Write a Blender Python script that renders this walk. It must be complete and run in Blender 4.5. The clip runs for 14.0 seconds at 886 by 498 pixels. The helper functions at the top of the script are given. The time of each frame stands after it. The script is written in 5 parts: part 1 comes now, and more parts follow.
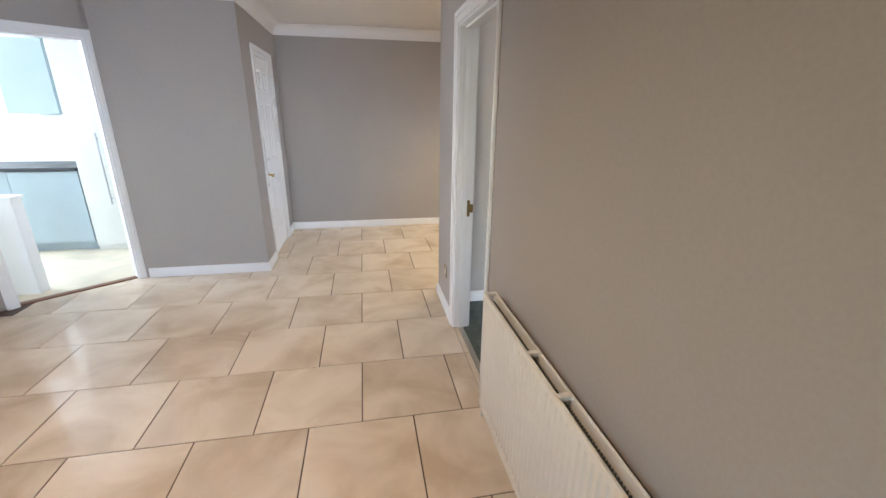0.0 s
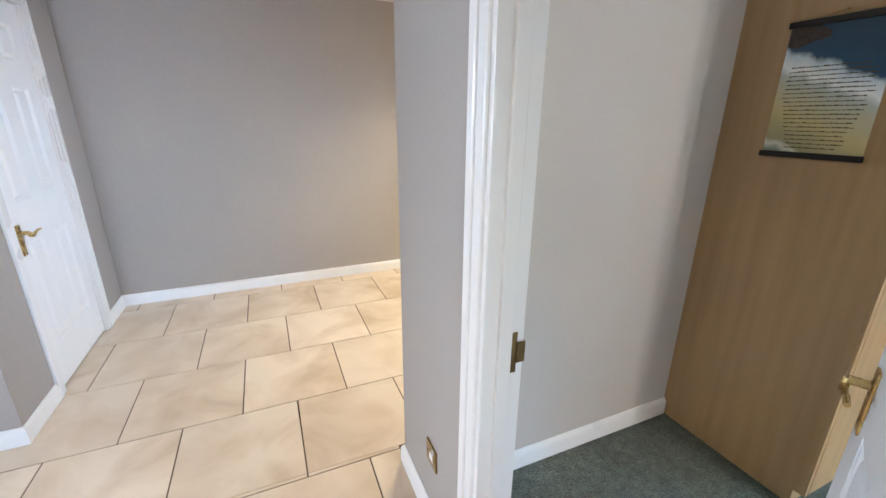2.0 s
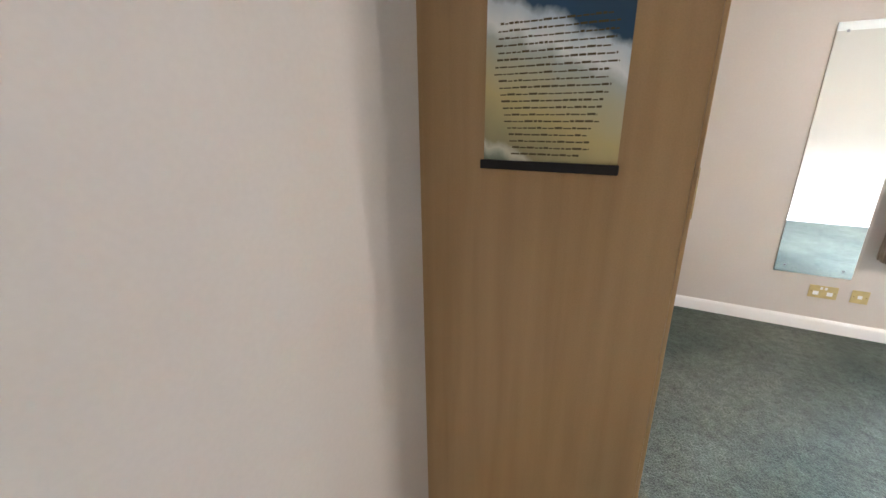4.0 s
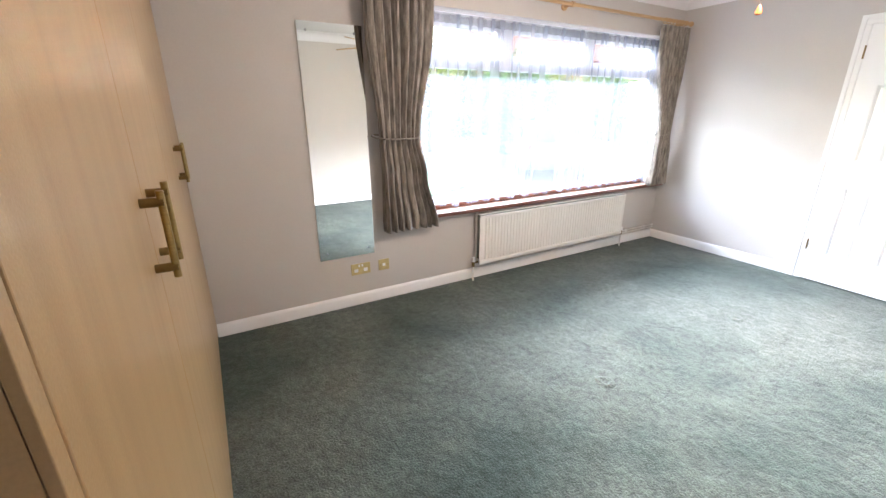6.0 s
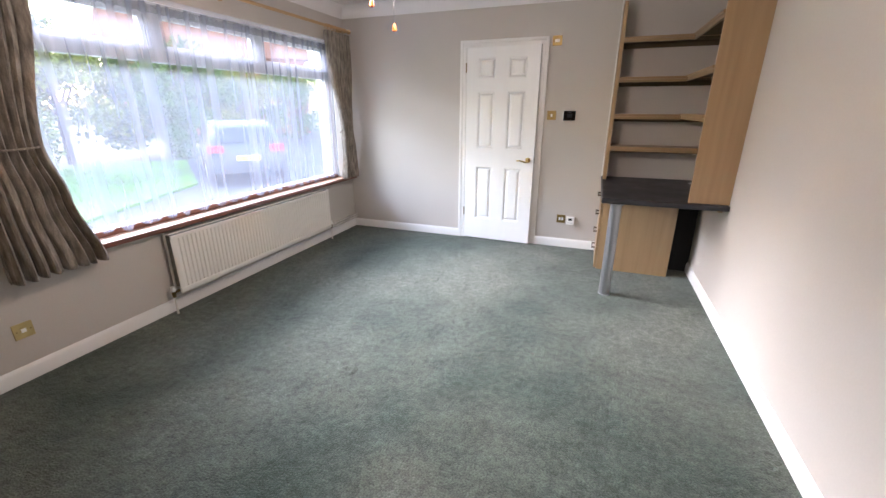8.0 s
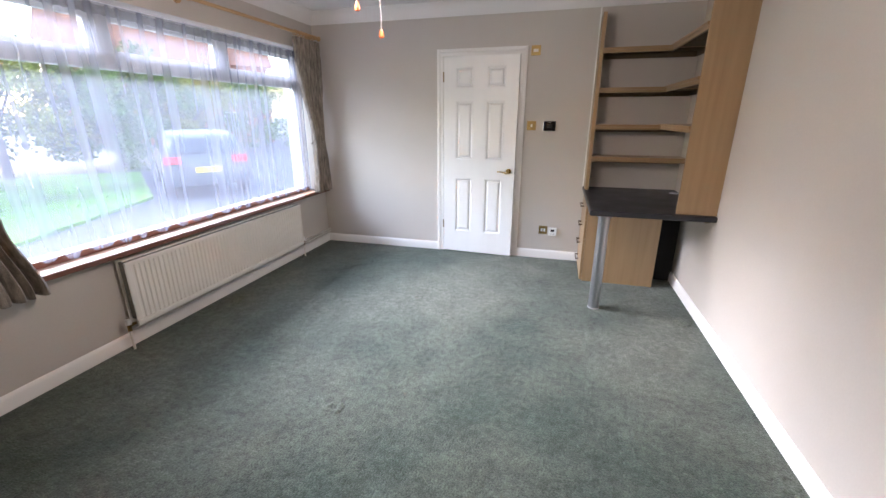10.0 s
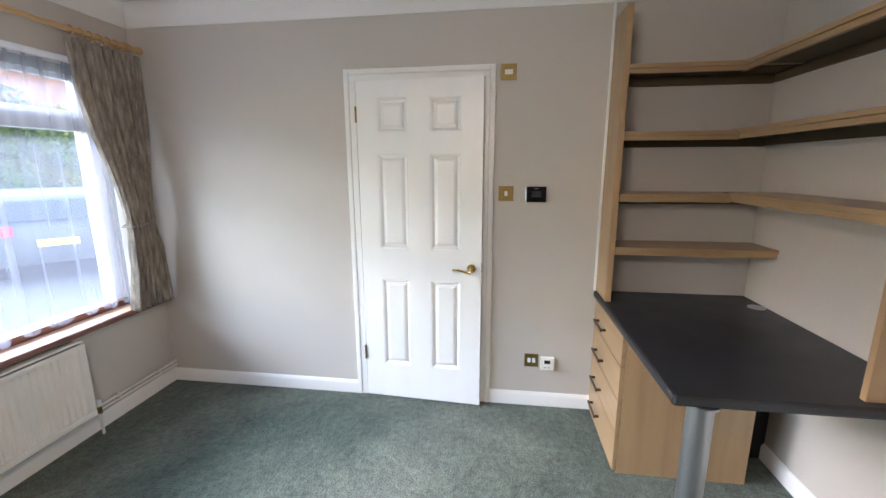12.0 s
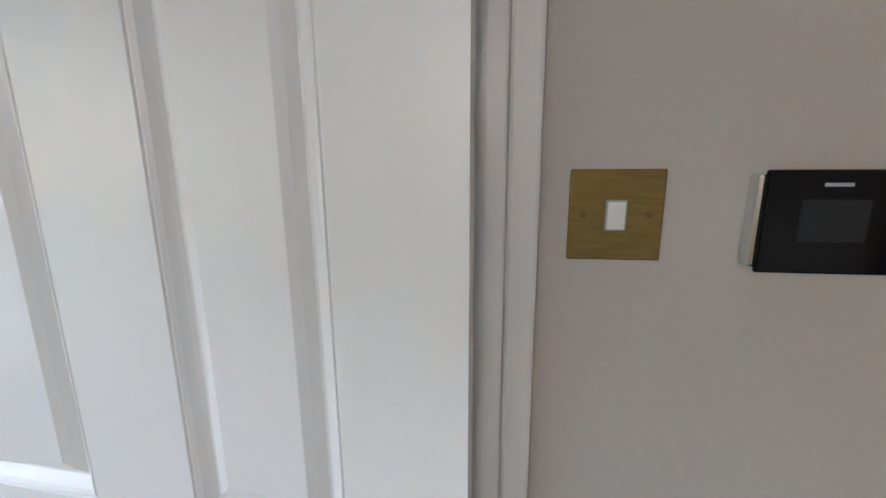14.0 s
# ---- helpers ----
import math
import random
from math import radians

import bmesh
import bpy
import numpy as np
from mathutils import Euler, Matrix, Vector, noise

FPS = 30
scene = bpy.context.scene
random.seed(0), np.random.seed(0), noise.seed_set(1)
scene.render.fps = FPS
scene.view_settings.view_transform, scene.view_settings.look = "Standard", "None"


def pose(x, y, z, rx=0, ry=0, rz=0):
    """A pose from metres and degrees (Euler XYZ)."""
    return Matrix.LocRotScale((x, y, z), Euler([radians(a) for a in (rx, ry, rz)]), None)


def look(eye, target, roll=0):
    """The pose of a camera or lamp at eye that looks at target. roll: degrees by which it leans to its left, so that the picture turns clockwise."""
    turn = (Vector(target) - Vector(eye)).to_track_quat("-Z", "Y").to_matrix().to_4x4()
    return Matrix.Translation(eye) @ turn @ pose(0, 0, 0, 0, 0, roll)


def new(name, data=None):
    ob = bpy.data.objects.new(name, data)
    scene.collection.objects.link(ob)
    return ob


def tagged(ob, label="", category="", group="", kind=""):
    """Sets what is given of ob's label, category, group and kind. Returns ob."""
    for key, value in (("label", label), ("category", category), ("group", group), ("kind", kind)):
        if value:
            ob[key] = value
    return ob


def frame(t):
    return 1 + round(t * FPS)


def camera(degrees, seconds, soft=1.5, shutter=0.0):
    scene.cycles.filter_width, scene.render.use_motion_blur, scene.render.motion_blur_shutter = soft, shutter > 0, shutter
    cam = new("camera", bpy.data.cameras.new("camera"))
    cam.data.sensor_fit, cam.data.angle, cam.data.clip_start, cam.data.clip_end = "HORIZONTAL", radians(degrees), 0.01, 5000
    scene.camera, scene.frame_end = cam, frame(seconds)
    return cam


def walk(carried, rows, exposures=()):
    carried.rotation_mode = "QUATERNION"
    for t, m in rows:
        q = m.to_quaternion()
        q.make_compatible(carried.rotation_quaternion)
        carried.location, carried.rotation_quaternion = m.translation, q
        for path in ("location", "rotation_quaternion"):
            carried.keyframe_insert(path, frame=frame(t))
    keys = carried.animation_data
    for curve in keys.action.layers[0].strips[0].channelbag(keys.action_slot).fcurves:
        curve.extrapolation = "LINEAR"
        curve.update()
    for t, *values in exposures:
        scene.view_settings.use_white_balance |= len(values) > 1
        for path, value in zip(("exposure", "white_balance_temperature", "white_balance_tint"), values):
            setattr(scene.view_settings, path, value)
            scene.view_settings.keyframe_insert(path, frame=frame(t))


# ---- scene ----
cam = camera(94.9, 14.0)
PATH = [
    (0, (0.612, 0.29, 1.493), (0.974, 2.152, 0.858), 0.7),
    (0.5, (0.615, 0.82, 1.472), (1.002, 2.678, 0.842), 0.7),
    (1, (0.6, 1.305, 1.465), (1.031, 3.154, 0.835), 0.6),
    (1.5, (0.695, 1.718, 1.442), (1.22, 3.544, 0.818), 0.3),
    (2, (0.782, 2.153, 1.431), (1.543, 3.896, 0.814), 0.5),
    (2.5, (0.956, 2.45, 1.438), (2.03, 4.019, 0.816), 0.3),
    (2.7, (1.057, 2.524, 1.424), (2.247, 4.006, 0.804), 0.3),
    (4.8, (1.918, 2.761, 1.426), (3.769, 3.159, 0.782), -0.4),
    (5, (1.998, 2.764, 1.409), (3.878, 2.986, 0.764), -0.2),
    (5.5, (2.146, 2.718, 1.415), (3.997, 2.329, 0.765), 0.0),
    (6, (2.221, 2.57, 1.394), (3.864, 1.627, 0.751), -0.2),
    (6.5, (2.244, 2.519, 1.386), (3.571, 1.16, 0.758), -0.3),
    (7, (2.23, 2.54, 1.394), (3.226, 0.923, 0.767), -0.1),
    (7.5, (2.218, 2.552, 1.394), (2.975, 0.812, 0.76), -0.3),
    (7.7, (2.214, 2.548, 1.397), (2.918, 0.791, 0.748), -0.2),
    (10, (2.393, 2.412, 1.424), (2.897, 0.578, 0.805), -0.0),
    (10.5, (2.475, 2.127, 1.478), (2.949, 0.253, 0.962), 0.2),
    (11, (2.630, 1.702, 1.512), (3.042, -0.203, 1.063), -0.2),
    (11.5, (2.641, 1.175, 1.480), (2.982, -0.754, 1.077), -0.3),
    (12, (2.700, 0.614, 1.497), (2.965, -1.328, 1.099), -0.2),
    (12.5, (2.787, 0.072, 1.509), (2.982, -1.877, 1.107), -0.5),
    (13, (2.765, -0.5, 1.424), (2.959, -2.459, 1.071), -0.2),
    (13.5, (2.796, -1.037, 1.389), (3.02, -2.997, 1.06), 0.0),
    (14, (2.771, -1.397, 1.389), (3.021, -3.34, 0.983), -0.4),
]
EXPOSURES = [(0, 5.2, 5900, 12), (1.0, 5.1, 5650, 10), (1.5, 5.4, 5500, 10), (2.7, 5.75, 5500, 13), (5.0, 5.9, 6100, 15), (5.5, 5.7, 6100, 16), (6.0, 5.3, 6150, 19), (6.5, 4.95, 6300, 21), (7.5, 4.6, 6300, 22), (11.0, 4.35, 6150, 21), (12.5, 4.5, 6050, 15), (13.5, 4.42, 5700, 17), (14, 4.2, 5700, 17)]
walk(cam, [(t, look(eye, target, roll)) for t, eye, target, roll in PATH], EXPOSURES)


# ---- world, sun, exposure ----
SUN_EL, SUN_ROT = 17, 92
world = bpy.data.worlds.new("sky")
scene.world = world
world.use_nodes = True
_n = world.node_tree.nodes
_sky = _n.new("ShaderNodeTexSky")
_sky.sky_type = "NISHITA"
_sky.sun_disc = False
_sky.sun_elevation = radians(SUN_EL)
_sky.sun_rotation = radians(SUN_ROT)
_sky.air_density = 1.2
_sky.dust_density = 0.8
_n["Background"].inputs[1].default_value = 0.095
world.node_tree.links.new(_sky.outputs[0], _n["Background"].inputs[0])
sun_data = bpy.data.lights.new("sun", "SUN")
sun_data.energy, sun_data.angle, sun_data.color = 1.35, radians(40), (0.94, 0.965, 1.0)
sun = new("sun", sun_data)
_a, _e = radians(SUN_ROT), radians(SUN_EL)
_dir = Vector((math.sin(_a) * math.cos(_e), math.cos(_a) * math.cos(_e), math.sin(_e)))
sun.matrix_world = look(_dir * 30, (0, 0, 0))


def lamp(name, kind, energy, color, m, size=0.1, size_y=None, blend=0.6, spot=120):
    d = bpy.data.lights.new(name, kind)
    d.energy, d.color = energy, color
    if kind == "AREA":
        d.shape, d.size, d.size_y = "RECTANGLE", size, size_y or size
    else:
        d.shadow_soft_size = size
    if kind == "SPOT":
        d.spot_size, d.spot_blend = radians(spot), blend
    o = new(name, d)
    o.matrix_world = m
    return o


# area lamp added outdoors, out of view, boosting the sky's light through the window
lamp("sky_fill_light", "AREA", 170, (0.80, 0.90, 1.0), look((10.0, 0.6, 4.4), (4.0, 0.2, 1.4)), 12.0, 2.0)


# ---- materials ----
def lin(r, g, b):
    return tuple(((c / 255 + 0.055) / 1.055) ** 2.4 if c > 10 else c / 3294 for c in (r, g, b)) + (1,)


def mat(name, col, rough=0.5, metal=0.0, var=0.0, vscale=3.0, grain=0.0, gscale=200.0, bump=0.0, bscale=300.0, coat=0.0, stretch=(1, 1, 1), spec=0.5, sheen=0.0):
    """A principled surface; var: large uneven tone, grain: fine tone, bump: fine relief in metres."""
    m = bpy.data.materials.new(name)
    m.use_nodes = True
    nt = m.node_tree
    N, L = nt.nodes, nt.links
    p = N["Principled BSDF"]
    col = tuple(col[:3]) + (1,)
    p.inputs["Base Color"].default_value = col
    p.inputs["Roughness"].default_value = rough
    p.inputs["Metallic"].default_value = metal
    p.inputs["Coat Weight"].default_value = coat
    p.inputs["Specular IOR Level"].default_value = spec
    if sheen:
        p.inputs["Sheen Weight"].default_value = sheen
    tc = N.new("ShaderNodeTexCoord")
    mp = N.new("ShaderNodeMapping")
    mp.inputs["Scale"].default_value = stretch
    L.new(tc.outputs["Object"], mp.inputs[0])
    out = None
    for amount, sc, det in ((var, vscale, 3), (grain, gscale, 2)):
        if not amount:
            continue
        t = N.new("ShaderNodeTexNoise")
        t.inputs["Scale"].default_value = sc
        t.inputs["Detail"].default_value = det
        L.new(mp.outputs[0], t.inputs["Vector"])
        mr = N.new("ShaderNodeMapRange")
        mr.inputs["From Min"].default_value, mr.inputs["From Max"].default_value = 0.36, 0.64
        mr.inputs["To Min"].default_value, mr.inputs["To Max"].default_value = 1 - amount, 1 + amount
        L.new(t.outputs[0], mr.inputs[0])
        mul = N.new("ShaderNodeVectorMath")
        mul.operation = "SCALE"
        if out is None:
            mul.inputs[0].default_value = col[:3]
        else:
            L.new(out, mul.inputs[0])
        L.new(mr.outputs[0], mul.inputs["Scale"])
        out = mul.outputs[0]
        if sc == vscale:
            rr = N.new("ShaderNodeMapRange")
            rr.inputs["From Min"].default_value, rr.inputs["From Max"].default_value = 0.3, 0.7
            rr.inputs["To Min"].default_value, rr.inputs["To Max"].default_value = rough * 0.88, min(1, rough * 1.12)
            L.new(t.outputs[0], rr.inputs[0])
            L.new(rr.outputs[0], p.inputs["Roughness"])
    if out is not None:
        L.new(out, p.inputs["Base Color"])
    if bump:
        t = N.new("ShaderNodeTexNoise")
        t.inputs["Scale"].default_value = bscale
        t.inputs["Detail"].default_value = 3
        L.new(mp.outputs[0], t.inputs["Vector"])
        b = N.new("ShaderNodeBump")
        b.inputs["Distance"].default_value = bump
        b.inputs["Strength"].default_value = 1.0
        L.new(t.outputs[0], b.inputs["Height"])
        L.new(b.outputs[0], p.inputs["Normal"])
    return m


def ramp_mat(name, cols, scale, rough, detail=6, stretch=(1, 1, 1), distortion=0.0, bump=0.0, random_tone=0.0, fine=0.0, fscale=400, offset_random=False, coat=0.0, sheen=0.0):
    """A surface whose colour runs through a ramp by a noise; random_tone shifts it from piece to piece."""
    m = mat(name, cols[0][1], rough, coat=coat, sheen=sheen)
    nt = m.node_tree
    N, L = nt.nodes, nt.links
    p = N["Principled BSDF"]
    tc, mp = N["Texture Coordinate"], N["Mapping"]
    mp.inputs["Scale"].default_value = stretch
    if offset_random:
        oi = N.new("ShaderNodeObjectInfo")
        ml = N.new("ShaderNodeMath")
        ml.operation, ml.inputs[1].default_value = "MULTIPLY", 37.0
        L.new(oi.outputs["Random"], ml.inputs[0])
        L.new(ml.outputs[0], mp.inputs["Location"])
    t = N.new("ShaderNodeTexNoise")
    t.inputs["Scale"].default_value, t.inputs["Detail"].default_value = scale, detail
    t.inputs["Distortion"].default_value = distortion
    L.new(mp.outputs[0], t.inputs["Vector"])
    r = N.new("ShaderNodeValToRGB")
    el = r.color_ramp.elements
    el[0].position, el[0].color = cols[0][0], tuple(cols[0][1][:3]) + (1,)
    el[1].position, el[1].color = cols[-1][0], tuple(cols[-1][1][:3]) + (1,)
    for pos, c in cols[1:-1]:
        e = el.new(pos)
        e.color = tuple(c[:3]) + (1,)
    L.new(t.outputs[0], r.inputs[0])
    out = r.outputs[0]
    if random_tone:
        oi2 = N.new("ShaderNodeObjectInfo")
        mr = N.new("ShaderNodeMapRange")
        mr.inputs["To Min"].default_value, mr.inputs["To Max"].default_value = 1 - random_tone, 1 + random_tone
        L.new(oi2.outputs["Random"], mr.inputs[0])
        s = N.new("ShaderNodeVectorMath")
        s.operation = "SCALE"
        L.new(out, s.inputs[0])
        L.new(mr.outputs[0], s.inputs["Scale"])
        out = s.outputs[0]
    if fine:
        t2 = N.new("ShaderNodeTexNoise")
        t2.inputs["Scale"].default_value, t2.inputs["Detail"].default_value = fscale, 2
        L.new(tc.outputs["Object"], t2.inputs["Vector"])
        mr = N.new("ShaderNodeMapRange")
        mr.inputs["From Min"].default_value, mr.inputs["From Max"].default_value = 0.3, 0.7
        mr.inputs["To Min"].default_value, mr.inputs["To Max"].default_value = 1 - fine, 1 + fine
        L.new(t2.outputs[0], mr.inputs[0])
        s = N.new("ShaderNodeVectorMath")
        s.operation = "SCALE"
        L.new(out, s.inputs[0])
        L.new(mr.outputs[0], s.inputs["Scale"])
        out = s.outputs[0]
        if bump:
            b = N.new("ShaderNodeBump")
            b.inputs["Distance"].default_value = bump
            L.new(t2.outputs[0], b.inputs["Height"])
            L.new(b.outputs[0], p.inputs["Normal"])
    elif bump:
        b = N.new("ShaderNodeBump")
        b.inputs["Distance"].default_value = bump
        L.new(t.outputs[0], b.inputs["Height"])
        L.new(b.outputs[0], p.inputs["Normal"])
    L.new(out, p.inputs["Base Color"])
    return m


M_WALL = mat("greige_emulsion", (0.53, 0.492, 0.452), 0.62, var=0.025, vscale=1.3, grain=0.012, gscale=90, bump=0.00008, bscale=110)
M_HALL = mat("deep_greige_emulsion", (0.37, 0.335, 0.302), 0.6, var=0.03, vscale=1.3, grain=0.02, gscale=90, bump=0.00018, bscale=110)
M_CEIL = mat("white_ceiling", (0.78, 0.77, 0.76), 0.8, var=0.02, vscale=1.0, bump=0.0004, bscale=120)
M_GLOSSW = mat("white_gloss_paint", (0.80, 0.79, 0.77), 0.30, var=0.015, vscale=1.2)
M_DOOR = mat("white_door_paint", (0.82, 0.82, 0.81), 0.34, var=0.012, vscale=1.5, bump=0.00008, bscale=60, stretch=(6, 6, 0.6))
M_RAD = mat("cream_radiator_enamel", (0.72, 0.68, 0.60), 0.33, var=0.02, vscale=5)
M_RADW = mat("white_radiator_enamel", (0.76, 0.74, 0.69), 0.35, var=0.02, vscale=5)
M_DARK = mat("dark_gap", (0.02, 0.02, 0.02), 0.7)
M_BRASS = mat("brushed_brass", (0.29, 0.205, 0.075), 0.34, 1.0, var=0.10, vscale=30, grain=0.06, gscale=300, stretch=(1, 1, 8))
# Paler, less metallic brass: the gloss reflection is put into its colour.
M_BRASSP = mat("pale_gleam_brass", (0.52, 0.42, 0.19), 0.5, 0.35, var=0.06, vscale=30)
M_BRASSH = mat("satin_gold_brass", (0.60, 0.44, 0.18), 0.28, 1.0, var=0.06, vscale=30)
M_CHROME = mat("silver_edge", (0.78, 0.79, 0.80), 0.22, 1.0)
M_BRASSD = mat("aged_brass", (0.22, 0.15, 0.06), 0.4, 1.0, var=0.1, vscale=40)
M_BRONZE = mat("dark_bronze_handle", (0.12, 0.085, 0.06), 0.38, 0.9)
M_STEEL = mat("satin_steel", (0.36, 0.37, 0.38), 0.42, 1.0)
M_PLASTW = mat("white_plastic", (0.80, 0.80, 0.78), 0.3)
M_PLASTB = mat("black_glossy_plastic", (0.004, 0.004, 0.005), 0.10, spec=0.25)
M_SCREEN = mat("grey_dead_display", (0.022, 0.024, 0.026), 0.25, spec=0.25)
M_DESK = mat("charcoal_laminate", (0.022, 0.023, 0.027), 0.42, var=0.12, vscale=6, grain=0.15, gscale=500, bump=0.0002, bscale=500)
M_GREYP = mat("grey_plastic", (0.40, 0.41, 0.43), 0.4)
M_CREAM = mat("cream_kitchen_door", (0.62, 0.62, 0.57), 0.4, var=0.03)
M_KWALL = mat("pale_kitchen_wall", (0.72, 0.74, 0.72), 0.6, var=0.03, vscale=2)
M_KGREY = mat("blue_grey_unit", (0.33, 0.40, 0.43), 0.4, var=0.03)
# Black that paints the kneehole's shade.
M_KNEEDARK = mat("recess_black", (0.008, 0.008, 0.008), 0.8)
M_UPVC = mat("white_upvc", (0.82, 0.83, 0.85), 0.3)
M_POLE = mat("pine_pole", (0.50, 0.31, 0.14), 0.4, var=0.1, vscale=20, stretch=(1, 0.1, 1))
M_SILL = mat("mahogany_sill", (0.16, 0.055, 0.03), 0.28, var=0.15, vscale=10, grain=0.1, gscale=120, stretch=(1, 0.1, 1), coat=0.3)
M_SILLTOP = mat("varnished_pine_board", (0.46, 0.27, 0.18), 0.55, var=0.12, vscale=8, grain=0.08, gscale=120, stretch=(1, 0.1, 1), coat=0.05)
M_PAPERBAR = mat("black_hanger_bar", (0.006, 0.006, 0.007), 0.7)
M_STRING = mat("jute_string", (0.28, 0.20, 0.11), 0.9)
M_COPPER = mat("white_painted_pipe", (0.74, 0.72, 0.68), 0.35)
M_BLADE = mat("pale_wood_blade", (0.55, 0.36, 0.16), 0.4, var=0.1, vscale=12, stretch=(0.2, 1, 1))
M_AMBER = mat("amber_pull", (0.42, 0.085, 0.008), 0.5)
M_ROAD = mat("grey_paving", (0.075, 0.075, 0.080), 0.85, var=0.1, vscale=2, grain=0.1, gscale=40)
M_GRASS = mat("lawn_grass", (0.10, 0.23, 0.015), 0.9, var=0.25, vscale=0.8, grain=0.3, gscale=30)
M_LEAF = mat("leaf_green", (0.085, 0.15, 0.02), 0.75, var=0.3, vscale=1.5, grain=0.3, gscale=14)
M_LEAFY = mat("leaf_yellow_green", (0.19, 0.21, 0.02), 0.75, var=0.3, vscale=1.5, grain=0.3, gscale=14)
M_BARK = mat("bark", (0.10, 0.075, 0.055), 0.9, var=0.2, vscale=6, bump=0.01, bscale=12)
M_BRICKO = mat("orange_brick", (0.36, 0.13, 0.06), 0.85, var=0.15, vscale=2, grain=0.15, gscale=30)
M_ROOF = mat("orange_brown_roof_tiles", (0.32, 0.125, 0.07), 0.8, var=0.2, vscale=3)
M_CAR = mat("grey_car_paint", (0.07, 0.08, 0.095), 0.45, 0.3, coat=0.2)
M_TYRE = mat("tyre_rubber", (0.02, 0.02, 0.02), 0.8)
M_PLATE = mat("yellow_plate", (0.85, 0.65, 0.03), 0.4)
M_TAIL = mat("red_tail_lens", (0.75, 0.03, 0.05), 0.2)
M_CARGL = mat("dark_car_glass", (0.03, 0.04, 0.05), 0.08)
M_VINYL = mat("pale_vinyl_floor", (0.62, 0.55, 0.42), 0.35, var=0.08, vscale=4)
M_WOODT = mat("brown_threshold", (0.20, 0.09, 0.05), 0.4, var=0.1, vscale=12)
M_EDGE = mat("silver_trim_strip", (0.55, 0.50, 0.42), 0.35, 1.0)

M_TILE = ramp_mat("beige_porcelain", [(0.32, (0.56, 0.44, 0.31)), (0.48, (0.68, 0.56, 0.42)), (0.62, (0.76, 0.65, 0.51))], 2.6, 0.15, 7, distortion=0.6, random_tone=0.05, offset_random=True, coat=0.15)
M_GROUT = mat("brown_grout", (0.085, 0.06, 0.045), 0.9, var=0.2, vscale=6)


def carpet_mat():
    """Cut pile: wide worn patches, brushed swirls, and tufts."""
    m = mat("green_carpet", (0.09, 0.125, 0.105), 0.95, sheen=0.10)
    N, L = m.node_tree.nodes, m.node_tree.links
    p, tc = N["Principled BSDF"], N["Texture Coordinate"]

    def noise_(scale, detail, dist, lo, hi, lo_in=0.3, hi_in=0.7):
        t, r = N.new("ShaderNodeTexNoise"), N.new("ShaderNodeMapRange")
        t.inputs["Scale"].default_value, t.inputs["Detail"].default_value, t.inputs["Distortion"].default_value = scale, detail, dist
        L.new(tc.outputs["Object"], t.inputs["Vector"])
        r.inputs["From Min"].default_value, r.inputs["From Max"].default_value = lo_in, hi_in
        r.inputs["To Min"].default_value, r.inputs["To Max"].default_value = lo, hi
        L.new(t.outputs[0], r.inputs[0])
        return t.outputs[0], r.outputs[0]
    worn, wide = noise_(0.9, 6, 0.3, 0.0, 1.0, 0.38, 0.64)
    tread, swirl = noise_(6.0, 9, 0.15, 0.84, 1.18)
    tuft, tuftc = noise_(120, 3, 0.0, 0.55, 1.45)
    clump, clumpc = noise_(28, 7, 0.2, 0.70, 1.30)
    mix = N.new("ShaderNodeMix")
    mix.data_type = "RGBA"
    mix.inputs["A"].default_value = (0.045, 0.069, 0.053, 1)
    mix.inputs["B"].default_value = (0.116, 0.133, 0.106, 1)
    L.new(wide, mix.inputs["Factor"])
    out = mix.outputs["Result"]
    for k in (swirl, tuftc, clumpc):
        sc = N.new("ShaderNodeVectorMath")
        sc.operation = "SCALE"
        L.new(out, sc.inputs[0])
        L.new(k, sc.inputs["Scale"])
        out = sc.outputs[0]
    L.new(out, p.inputs["Base Color"])
    add = N.new("ShaderNodeMath")
    add.operation = "ADD"
    L.new(tuft, add.inputs[0])
    L.new(clump, add.inputs[1])
    deep = N.new("ShaderNodeMath")    # trodden hollows under the pile's grain
    deep.operation, deep.inputs[1].default_value = "MULTIPLY_ADD", 3.0
    L.new(tread, deep.inputs[0])
    L.new(add.outputs[0], deep.inputs[2])
    b = N.new("ShaderNodeBump")
    b.inputs["Distance"].default_value = 0.010
    L.new(deep.outputs[0], b.inputs["Height"])
    L.new(b.outputs[0], p.inputs["Normal"])
    return m


M_CARPET = carpet_mat()



def oak(name, along, base=1.0, blue=1.0):
    st = {"z": (14, 14, 0.8), "x": (0.8, 14, 14), "y": (14, 0.8, 14)}[along]
    c = lambda r, g, b: (r * base, g * base, b * base * blue)
    return ramp_mat(name, [(0.28, c(0.355, 0.225, 0.115)), (0.5, c(0.40, 0.262, 0.138)), (0.72, c(0.435, 0.290, 0.157))], 1.7, 0.36, 7, stretch=st, distortion=0.3, fine=0.05, fscale=300, bump=0.0002, coat=0.1)


# Shelf oak is darker than the uprights: shade put into its colour.
M_OAKZ, M_OAKX, M_OAKY = oak("oak_upright", "z", 0.97), oak("oak_shaded_x", "x", 0.86), oak("oak_shaded_y", "y", 0.86)
M_WARD = oak("wardrobe_oak", "z", 0.92, 0.88)

# Dark brown for the shade below the shelves, put into colour.
M_SHELFSHADE = mat("shelf_shade_brown", (0.085, 0.06, 0.03), 0.7, var=0.15, vscale=8)
